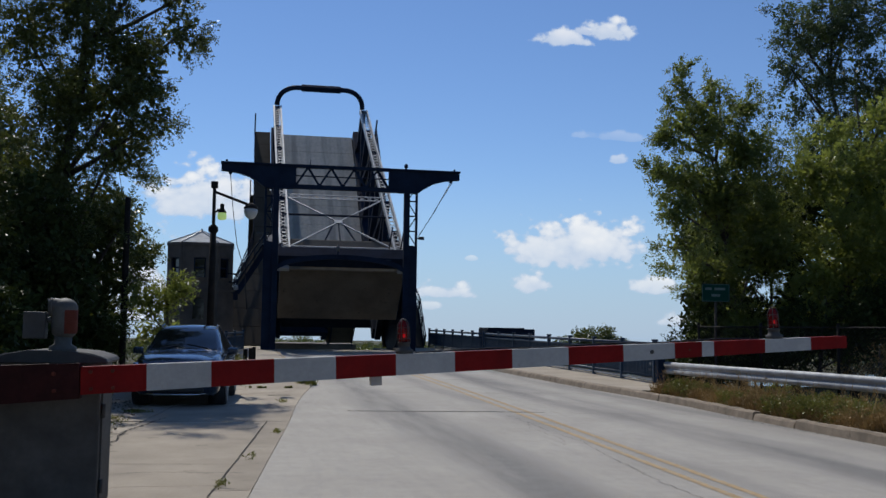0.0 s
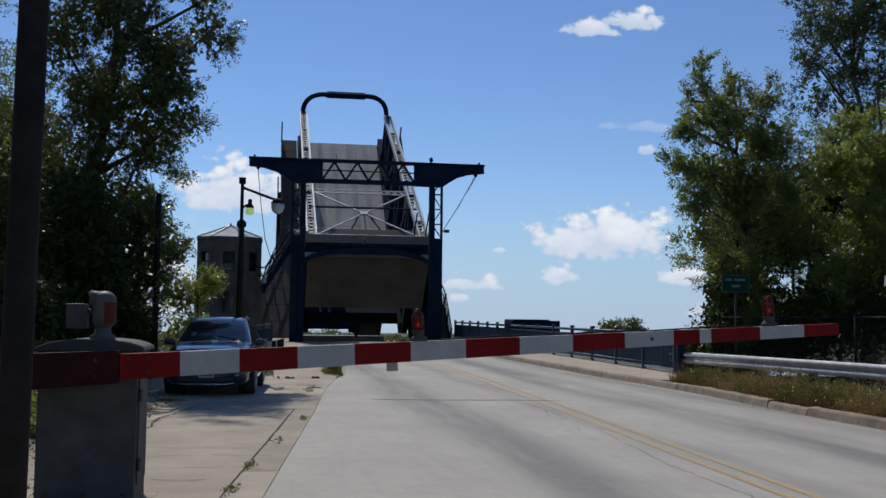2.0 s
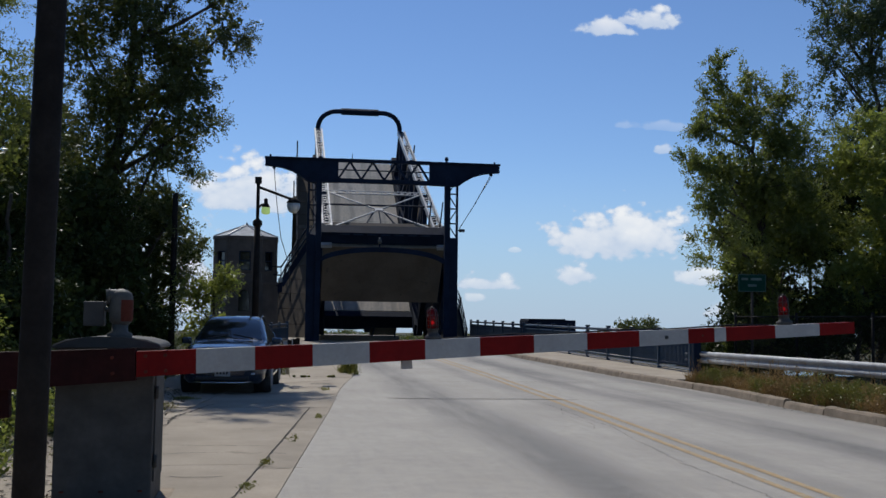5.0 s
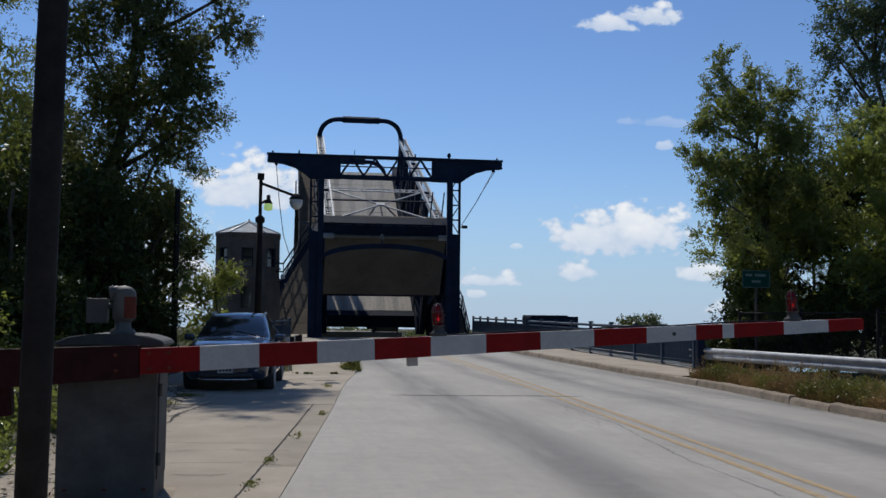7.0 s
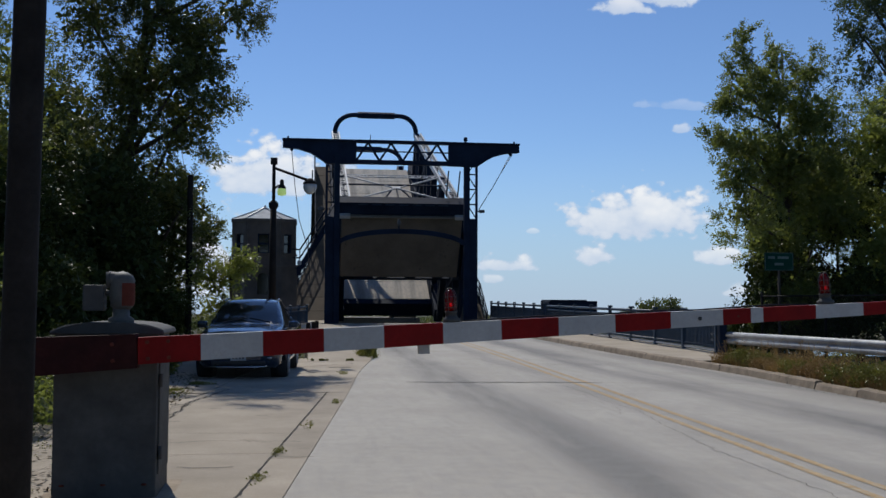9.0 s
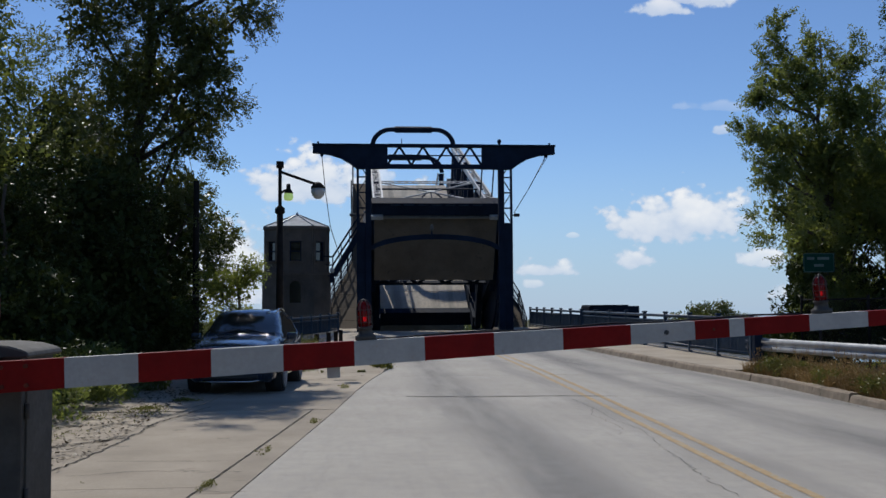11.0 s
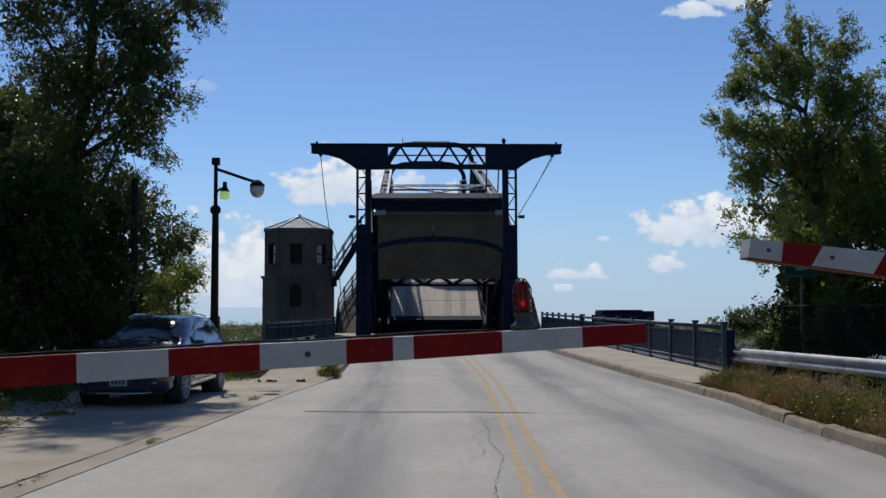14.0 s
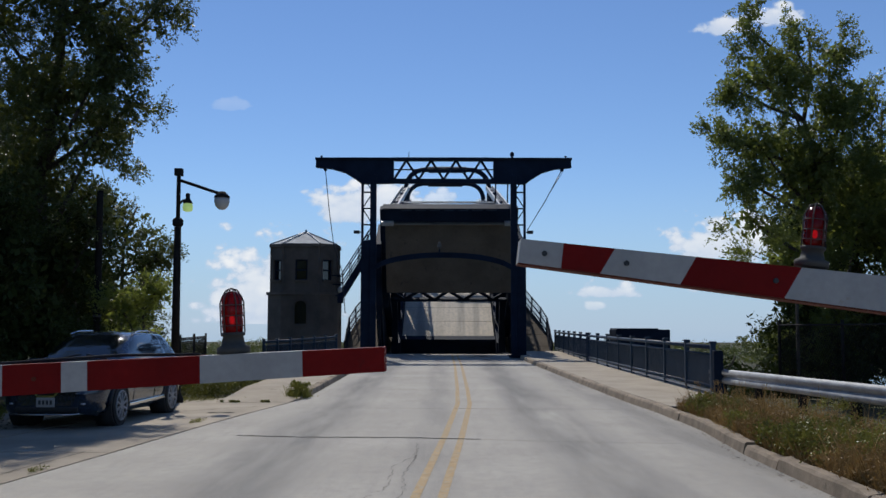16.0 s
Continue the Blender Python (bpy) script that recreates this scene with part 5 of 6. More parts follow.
def build_tree(name, at, blobs, mat, label, seed, density=300, leaf=0.09, trunk=0.16, droop=-0.1, fill=45, clumps=1.5, core=0.78):
    """A trunk that forks into limbs, twigs and leafy sprigs that point outwards from each lobe. blobs: x, y, z, radius, half height."""
    rng = np.random.default_rng(seed)
    ob = thing(name, at, label, "tree", "roadside trees")
    o = Vector(at)
    bm = BM()
    top = max(b[2] + b[4] * 0.5 for b in blobs) - at[2]
    wob = [Vector((rng.normal() * 0.02 * top * k / 8, rng.normal() * 0.02 * top * k / 8, top * k / 8 - 0.3 * (k == 0))) for k in range(9)]
    tx = sum(b[0] for b in blobs) / len(blobs) - at[0]
    for k, p in enumerate(wob):
        p.x += tx * 0.6 * (k / 8) ** 1.6
    tube(bm, wob, trunk, 8, 0.03)
    start, way, inner = [], [], []
    for x, y, z, r, rz in blobs:
        vol = 4.19 * r * r * rz
        n = max(8, int(vol * clumps))
        c = Vector((x, y, z)) - o
        k = max(0, min(7, int((c.z - rz * 0.7) / top * 8)))
        root = wob[k]
        tube(bm, [root, root.lerp(c, 0.5) + Vector((0, 0, -0.1 * r)), c], trunk * 0.4, 6, 0.025)
        scale = np.array([r, r, rz])
        for i in range(n):
            d = rng.normal(size=3)
            d /= np.linalg.norm(d)
            f = rng.random() ** 0.4 * (0.62 + 0.4 * rng.random())
            q = np.array(c) + d * scale * f
            if i % 2 == 0:
                qv = Vector(q)
                tube(bm, [c.lerp(qv, 0.2), c.lerp(qv, 0.6) + Vector((0, 0, -0.05)), qv], 0.014, 3, 0.005, caps=False)
            for g in range(9):
                e = d * (0.4 + 0.8 * f) + rng.normal(size=3) * 0.7 + np.array([0, 0, droop])
                e *= (0.22 + 0.5 * rng.random()) * min(1.0, 0.35 + 0.5 * r) / np.linalg.norm(e)
                start.append(q + rng.normal(size=3) * 0.1)
                way.append(e)
        m = int(vol * fill)
        d = rng.normal(size=(m, 3))
        d /= np.linalg.norm(d, axis=1)[:, None]
        inner.append(np.array(c) + d * scale * (rng.random((m, 1)) ** 0.5) * core)
    part("trunk", bm, M_BARK, ob)
    total = sum(4.19 * r * r * rz for x, y, z, r, rz in blobs)
    per = max(4, int(total * density / len(start)))
    s0, w0 = np.repeat(np.array(start), per, axis=0), np.repeat(np.array(way), per, axis=0)
    p = s0 + w0 * rng.random((len(s0), 1)) + rng.normal(size=s0.shape) * leaf * 0.55
    leaves = leaf_quads(rng, p, w0 * 2.0, leaf, 0.42)
    inner = np.concatenate(inner)
    leaves = np.concatenate([leaves, leaf_quads(rng, inner, 0 * inner, leaf * 2.2, 0.5)])
    quads("crown", leaves, mat, ob)
    return ob


LEFT = "tall dark green roadside tree with small hanging leaves"
UNDER = "dense dark undergrowth below the trees"
build_tree("tree", (-9.9, 28.6, -0.1), [(-7.0, 28, 9.3, 0.9, 1.2), (-8.2, 28.3, 8.6, 1.5, 1.6), (-7.6, 28, 6.9, 0.9, 0.9), (-8.6, 28.5, 6.3, 1.4, 1.4), (-9.8, 28.7, 7.4, 1.8, 1.8),
           (-9.6, 28.5, 10.2, 1.9, 1.6), (-8.0, 28.3, 10.9, 1.4, 1.1), (-10.5, 28.6, 5.2, 1.9, 1.8), (-8.6, 29, 12.3, 1.6, 1.3), (-10.9, 28, 9.0, 1.3, 1.4), (-9.0, 29, 4.9, 1.2, 0.9), (-8.0, 28.2, 12.1, 1.4, 1.2), (-8.5, 28.4, 13.8, 1.5, 1.2), (-7.0, 28, 10.3, 0.6, 0.6), (-8.3, 28.2, 4.2, 0.9, 1.0), (-8.5, 27.9, 7.4, 1.0, 1.0), (-7.8, 28, 7.9, 0.75, 0.8), (-9.1, 27.6, 8.7, 0.9, 0.9)], M_LEAF_A, LEFT, 3, 520, 0.076, 0.2, -0.2, 80, 1.5, 0.6)
build_tree("tree", (-9.4, 33.0, -0.3), [(-8.75, 33, 4.0, 1.05, 1.1), (-9.3, 33, 2.4, 1.4, 1.4), (-8.5, 33, 2.7, 0.8, 0.9), (-9.7, 33.2, 4.6, 1.1, 1.0), (-8.2, 32.8, 3.6, 0.6, 0.6)], M_LEAF_A, "young dark green tree near the tower", 6, 520, 0.085, 0.08, 0.0, 50)
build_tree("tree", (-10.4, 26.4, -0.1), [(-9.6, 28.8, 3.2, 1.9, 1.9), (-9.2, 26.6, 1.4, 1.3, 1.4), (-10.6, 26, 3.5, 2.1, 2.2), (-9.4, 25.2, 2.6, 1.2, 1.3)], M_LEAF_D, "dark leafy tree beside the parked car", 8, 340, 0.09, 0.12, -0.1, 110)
build_tree("tree", (-13.2, 25.0, -0.1), [(-13.0, 25, 7, 2.4, 2.4), (-12.6, 25, 10.2, 2.2, 1.9), (-13.6, 24, 3.4, 2.5, 2.6), (-12.2, 25, 5.2, 1.8, 1.8)], M_LEAF_E, LEFT, 4, 240, 0.08, 0.2, -0.15, 24, 1.5, 0.6)
build_tree("tree", (-18.0, 33.0, -0.4), [(-18, 33, 8, 4, 4), (-17, 33, 12, 3.5, 2.5), (-19, 32, 4, 4, 3.5), (-15, 34, 5, 2.6, 3.2), (-13, 34, 7.0, 2.2, 2.4), (-12, 33.5, 4.2, 2.2, 2.2)], M_LEAF_A, LEFT, 7, 70, 0.16, 0.25, -0.1, 22, 0.7, 0.6)
build_tree("tree", (-11.6, 16.5, -0.1), [(-11.6, 16.5, 4.3, 1.6, 1.7), (-11.4, 16, 2.2, 1.7, 1.6), (-12.2, 17, 6.6, 1.5, 1.4), (-10.6, 16, 1.2, 0.9, 1.0), (-10.9, 17, 3.4, 1.0, 1.0)], M_LEAF_B, "yellow-green tree behind the round pole", 9, 480, 0.085, 0.11, 0.1, 60)
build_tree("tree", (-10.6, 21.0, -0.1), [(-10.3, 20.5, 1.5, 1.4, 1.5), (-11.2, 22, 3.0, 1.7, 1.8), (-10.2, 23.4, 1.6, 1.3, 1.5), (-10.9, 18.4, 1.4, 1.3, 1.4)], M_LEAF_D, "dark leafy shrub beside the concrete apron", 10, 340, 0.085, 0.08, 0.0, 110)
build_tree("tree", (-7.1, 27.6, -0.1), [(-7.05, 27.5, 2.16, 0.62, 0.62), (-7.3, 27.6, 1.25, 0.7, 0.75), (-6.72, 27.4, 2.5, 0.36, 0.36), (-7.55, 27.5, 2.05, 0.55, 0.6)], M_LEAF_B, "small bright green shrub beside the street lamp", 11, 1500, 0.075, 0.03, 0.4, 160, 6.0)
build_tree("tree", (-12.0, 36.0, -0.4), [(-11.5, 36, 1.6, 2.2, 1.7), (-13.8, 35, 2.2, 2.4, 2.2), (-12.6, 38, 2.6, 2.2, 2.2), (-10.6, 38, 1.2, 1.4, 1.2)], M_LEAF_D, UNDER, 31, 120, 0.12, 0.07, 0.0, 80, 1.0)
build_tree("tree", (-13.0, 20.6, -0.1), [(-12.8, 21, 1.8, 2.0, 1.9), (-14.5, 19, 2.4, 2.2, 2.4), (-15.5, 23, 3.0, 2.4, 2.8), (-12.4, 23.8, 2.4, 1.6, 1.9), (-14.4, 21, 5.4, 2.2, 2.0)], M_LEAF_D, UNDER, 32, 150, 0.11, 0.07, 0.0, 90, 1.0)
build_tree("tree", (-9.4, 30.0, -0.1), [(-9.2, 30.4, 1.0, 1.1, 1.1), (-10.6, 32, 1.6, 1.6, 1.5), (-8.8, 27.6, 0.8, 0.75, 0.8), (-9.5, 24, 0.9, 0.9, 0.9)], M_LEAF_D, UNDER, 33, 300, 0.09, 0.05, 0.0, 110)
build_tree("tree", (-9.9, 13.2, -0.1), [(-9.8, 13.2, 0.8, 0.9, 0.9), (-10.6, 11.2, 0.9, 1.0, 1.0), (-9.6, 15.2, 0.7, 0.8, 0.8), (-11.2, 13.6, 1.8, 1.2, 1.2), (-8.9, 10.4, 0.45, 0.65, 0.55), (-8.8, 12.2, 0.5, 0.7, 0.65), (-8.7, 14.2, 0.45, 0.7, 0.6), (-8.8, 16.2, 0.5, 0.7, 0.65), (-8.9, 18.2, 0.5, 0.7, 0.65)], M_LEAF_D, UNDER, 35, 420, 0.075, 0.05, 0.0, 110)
# this tree and the next are unseen, added to block sky light
build_tree("tree", (-12.6, 6.5, -0.1), [(-12.4, 6.5, 4.0, 2.2, 2.4), (-12.8, 5.5, 7.4, 2.4, 2.2), (-12.2, 8.5, 1.8, 1.8, 1.8), (-13.4, 7.6, 9.8, 1.9, 1.7)], M_LEAF_A, LEFT, 41, 90, 0.15, 0.2, -0.1, 40, 0.9)
build_tree("tree", (-12.8, -3.0, -0.1), [(-12.6, -3, 4.0, 2.4, 2.6), (-13, -4, 7.6, 2.5, 2.3), (-12.4, -1, 1.8, 1.9, 1.8), (-13.4, -2.2, 10, 2.0, 1.8)], M_LEAF_A, LEFT, 42, 80, 0.16, 0.2, -0.1, 36, 0.9)
RIGHT = "green roadside tree with ragged leafy sprigs behind the guard rail"
build_tree("tree", (9.4, 28.8, -0.4), [(8.6, 28.6, 5.6, 1.9, 1.8), (7.2, 27.7, 6.0, 1.15, 0.95), (6.35, 27.3, 6.05, 0.6, 0.4), (8.0, 28, 7.4, 1.2, 1.1), (7.2, 27.7, 7.6, 0.6, 0.9), (6.95, 27.5, 8.7, 0.32, 0.7), (7.0, 27.5, 4.1, 0.85, 0.75),
           (8.3, 28.7, 3.2, 1.3, 1.2), (10.2, 29, 4.5, 2.0, 2.0), (9.6, 28.5, 7.0, 1.5, 1.4), (9.2, 28.7, 1.6, 1.2, 1.3), (8.4, 28.8, 1.0, 0.8, 0.9), (6.7, 27.6, 7.2, 0.5, 0.5), (6.8, 27.3, 5.0, 0.6, 0.5), (8.2, 28, 8.5, 0.6, 0.8), (9.4, 28.3, 8.3, 0.7, 0.6)], M_LEAF_E, RIGHT, 21, 700, 0.08, 0.13, 0.35, 70, 1.8, 0.55)
build_tree("tree", (12.6, 28.4, -0.4), [(11.6, 28, 6.2, 1.5, 1.5), (13.2, 28.4, 6.4, 1.8, 1.8), (12.6, 28, 4.0, 2.0, 2.0), (14.6, 28, 4.6, 2.0, 2.2), (11.2, 27.6, 3.0, 1.2, 1.3), (15.6, 28.4, 7.2, 1.8, 1.8), (14.2, 28.5, 8.2, 1.4, 1.2), (12.2, 28.2, 7.6, 0.9, 0.8), (16.4, 28, 3.4, 1.8, 2.2)], M_LEAF_B, RIGHT, 22, 460, 0.08, 0.14, 0.3, 60, 1.6, 0.6)
build_tree("tree", (17.6, 36.0, -0.9), [(16.2, 36, 10.6, 1.8, 1.4), (17.0, 36, 12.6, 2.2, 1.8), (18, 36, 14.4, 2.6, 2), (15.6, 36, 13.4, 1.3, 1.4), (17.8, 36, 8.5, 2.6, 1.9), (19.4, 36, 11, 2.4, 2.2), (15.4, 36, 11.8, 0.9, 0.8)], M_LEAF_C, "tall grey-green tree with thin crown", 23, 230, 0.11, 0.2, 0.0, 10)
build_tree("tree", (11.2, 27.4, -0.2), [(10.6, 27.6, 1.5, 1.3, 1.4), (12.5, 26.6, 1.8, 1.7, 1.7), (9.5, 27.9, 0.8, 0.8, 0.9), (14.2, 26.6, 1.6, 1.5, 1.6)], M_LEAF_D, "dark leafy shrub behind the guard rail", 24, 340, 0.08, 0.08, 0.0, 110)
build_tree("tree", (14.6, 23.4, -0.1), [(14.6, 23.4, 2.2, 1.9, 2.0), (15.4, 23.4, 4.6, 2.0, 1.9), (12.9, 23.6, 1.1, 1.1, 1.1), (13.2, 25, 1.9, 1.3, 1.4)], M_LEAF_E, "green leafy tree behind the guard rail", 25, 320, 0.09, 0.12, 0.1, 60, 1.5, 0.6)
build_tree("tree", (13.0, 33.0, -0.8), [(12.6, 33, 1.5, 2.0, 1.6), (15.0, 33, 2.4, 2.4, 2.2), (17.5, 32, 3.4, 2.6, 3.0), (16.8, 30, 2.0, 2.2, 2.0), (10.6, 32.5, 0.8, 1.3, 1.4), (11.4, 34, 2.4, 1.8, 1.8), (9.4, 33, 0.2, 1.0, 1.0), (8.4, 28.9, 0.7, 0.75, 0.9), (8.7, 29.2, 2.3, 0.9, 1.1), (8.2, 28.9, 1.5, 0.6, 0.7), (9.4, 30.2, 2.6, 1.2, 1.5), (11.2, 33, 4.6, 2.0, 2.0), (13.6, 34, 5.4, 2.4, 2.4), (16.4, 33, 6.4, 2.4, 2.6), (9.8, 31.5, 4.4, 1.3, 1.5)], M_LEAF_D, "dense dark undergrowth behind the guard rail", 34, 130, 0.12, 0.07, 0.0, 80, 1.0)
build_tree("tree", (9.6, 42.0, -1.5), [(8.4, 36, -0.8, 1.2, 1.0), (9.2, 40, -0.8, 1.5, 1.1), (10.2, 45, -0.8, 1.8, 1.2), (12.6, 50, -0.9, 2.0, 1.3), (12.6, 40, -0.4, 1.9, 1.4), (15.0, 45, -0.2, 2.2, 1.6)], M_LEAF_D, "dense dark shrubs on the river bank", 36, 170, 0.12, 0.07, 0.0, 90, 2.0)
build_tree("tree", (9.6, 22.0, 0.0), [(9.5, 22, 0.9, 0.55, 0.55), (9.0, 22.3, 0.6, 0.45, 0.4), (9.9, 22, 0.4, 0.5, 0.4)], M_DRY, "pale dry shrub behind the guard rail", 26, 1200, 0.055, 0.03, 0.4, 60, 8.0)


def build_far_woods():
    rng = np.random.default_rng(77)
    c, r = [], []
    for k in range(520):
        y = 125 + 170 * rng.random()
        x = y * (-0.55 + 1.3 * rng.random())
        top = -0.2 - 0.006 * (y - 120) + 0.6 * math.sin(x * 0.13 + 1.0) + rng.normal() * 0.35
        for q in range(4):
            c.append((x + rng.normal() * 1.6, y + rng.normal() * 1.2, top - 1.4 - abs(rng.normal()) * 1.6))
            r.append(1.2 + 0.6 * rng.random())
    for cx, cy, n in ((40.0, 128.0, 44),):
        for k in range(n):
            c.append((cx + rng.normal() * 1.8, cy + rng.normal(), 0.2 + rng.normal() * 0.9))
            r.append(1.1)
    q = leaf_cloud(rng, np.array(c), np.array(r), 90, 0.42)
    tagged(quads("far_woods", q, M_LEAF_A, None), "low dark green woods on the far river bank", "woods", kind="stuff")


build_far_woods()


def grass(name, rng, pts, hmin, hmax, mat, label):
    n = len(pts)
    h = (hmin + (hmax - hmin) * rng.random(n) ** 1.6)[:, None]
    a = rng.random(n) * 2 * math.pi
    side = np.stack([np.cos(a), np.sin(a), 0 * a], 1) * 0.009
    tip = pts + np.concatenate([rng.normal(size=(n, 2)) * 0.35, np.ones((n, 1))], 1) * h
    v = np.stack([pts - side, pts + side, tip + side * 0.2, tip - side * 0.2], 1)
    return tagged(quads(name, v, mat, None), label, "grass", kind="stuff")


def build_grass():
    rng = np.random.default_rng(5)
    n = 46000
    y = 8.0 + 18.8 * rng.random(n)
    kerb = np.array([right_kerb(v) for v in y]) + 0.18
    x = kerb + (rng.random(n) ** 1.3) * (6.9 - (y - 10) * 0.03 - kerb)
    clump = np.array([noise.noise((a * 1.5, b * 1.5, 0)) for a, b in zip(x, y)])
    keep = (clump > -0.2) & ~((x > 5.15) & (rng.random(n) > 0.1)) & (y < 22.9 + (x - kerb) * 0.9)
    p = np.stack([x, y, np.full(n, 0.06)], 1)[keep]
    grass("dry_grass", rng, p, 0.06, 0.34, M_DRY, "tufts of dry tan grass on the verge")
    # leafy weeds: small leaves round many stems
    m = 3600
    y = 8.0 + 18.6 * rng.random(m)
    kerb = np.array([right_kerb(v) for v in y]) + 0.2
    x = kerb + (rng.random(m) ** 1.2) * (6.6 - kerb)
    clump = np.array([noise.noise((a * 0.8 + 3, b * 0.8, 0)) for a, b in zip(x, y)])
    ok = ~((x > 5.15) & (rng.random(m) > 0.1)) & (y < 22.7 + (x - kerb) * 0.9)
    x, y, clump = x[ok], y[ok], clump[ok]
    c = np.stack([x, y, 0.12 + 0.2 * rng.random(len(x)) + 0.3 * np.maximum(0, clump)], 1)
    dry = clump < 0.08
    tagged(quads("dry_weeds", leaf_cloud(rng, c[dry], np.full(dry.sum(), 0.13), 34, 0.045), M_DRY, None), "brown and tan dry weeds along the kerb", "weeds", kind="stuff")
    tagged(quads("green_weeds", leaf_cloud(rng, c[~dry], np.full((~dry).sum(), 0.14), 34, 0.05), M_WEED, None), "yellow-green weeds among the dry grass", "weeds", kind="stuff")
    # tall dry stalks with seed heads
    k = 900
    y = 8.5 + 18.2 * rng.random(k)
    kerb = np.array([right_kerb(v) for v in y]) + 0.3
    x = kerb + (rng.random(k) ** 1.1) * (5.25 - kerb)
    ok = y < 22.8 + (x - kerb) * 0.9
    stalk = np.stack([x, y, np.full(k, 0.07)], 1)[ok]
    grass("dry_stalks", rng, stalk, 0.25, 0.75, M_DRY, "tall dry stalks above the verge weeds")
    heads = stalk[::2] + np.array([0, 0, 0.32]) + rng.normal(size=(len(stalk[::2]), 3)) * np.array([0.05, 0.05, 0.1])
    tagged(quads("seed_heads", leaf_cloud(rng, heads, np.full(len(heads), 0.08), 26, 0.032), M_DRY, None), "brown seed heads among the verge weeds", "weeds", kind="stuff")
    # grit and dead leaves along the foot of the kerb
    k = 500
    y = 8.0 + 26 * rng.random(k)
    q = np.stack([np.array([right_kerb(v) for v in y]) - np.abs(rng.normal(size=k)) * 0.12 - 0.01, y, np.array([road_z(v) for v in y]) + 0.008], 1)
    a = rng.random(k) * 2 * math.pi
    u = np.stack([np.cos(a), np.sin(a), 0.2 * np.ones(k)], 1) * (0.008 + 0.02 * rng.random(k))[:, None]
    v = np.stack([-np.sin(a), np.cos(a), 0 * a], 1) * (0.006 + 0.014 * rng.random(k))[:, None]
    tagged(quads("kerb_litter", np.stack([q - u, q + v, q + u, q - v], 1), M_LITTER, None), "dead leaves and grit along the kerb", "leaf litter", kind="stuff")
    # litter on the broken left part of the apron
    k = 1700
    q = np.stack([-6.95 - np.abs(rng.normal(size=k)) * 0.75, 6 + 16 * rng.random(k), 0.018 + 0.02 * rng.random(k)], 1)
    a = rng.random(k) * 2 * math.pi
    u = np.stack([np.cos(a), np.sin(a), rng.normal(size=k) * 0.25], 1) * (0.012 + 0.035 * rng.random(k))[:, None]
    v = np.stack([-np.sin(a), np.cos(a), rng.normal(size=k) * 0.25], 1) * (0.01 + 0.018 * rng.random(k))[:, None]
    tagged(quads("leaf_litter", np.stack([q - u, q + v, q + u, q - v], 1), M_LITTER, None), "dead leaves and grit on the broken concrete", "leaf litter", kind="stuff")
    pts = []
    for cx, cy, s, k in ((-3.5, 28.0, 0.13, 500), (-6.0, 29.5, 0.4, 1200), (-6.3, 31.5, 0.5, 900), (-5.9, 27.0, 0.35, 500), (-5.1, 12.6, 0.06, 40), (-5.42, 10.4, 0.05, 60), (-5.55, 8.9, 0.07, 60),
                         (-7.2, 17.0, 0.2, 60), (-7.9, 16.3, 0.3, 60), (-4.7, 15.4, 0.06, 60), (-4.35, 21.5, 0.1, 90), (-8.9, 11, 0.8, 300), (-7.35, 17.6, 0.12, 160), (-7.0, 19.0, 0.1, 160), (-5.8, 7.0, 0.16, 420), (-8.3, 8.6, 0.5, 250), (-8.3, 14.5, 0.4, 260), (-8.4, 11.5, 0.45, 260)):
        q = rng.normal(size=(k // 2 if cx > -6.5 and cy < 25 else k, 3)) * s
        if cx > -6.5 and cy < 25:
            q[:, 0] *= 0.45
            q[:, 1] *= 2.0
            q[:, 0] -= 0.1 * -q[:, 1] * (cy < 17)
        q[:, 0] += cx; q[:, 1] += cy
        q[:, 2] = 0.0 if cx > -8.2 else -0.03
        if cy > 28.2 and cx > -4:
            q[:, 2] = 0.1
        pts.append(q)
    stems = np.concatenate(pts)
    stems[:, 2] += 0.02 + 0.03 * rng.random(len(stems))
    tagged(quads("joint_weeds", leaf_cloud(rng, stems, np.full(len(stems), 0.035), 5, 0.028), M_WEED, None), "small green weeds in the pavement joints", "weeds", kind="stuff")


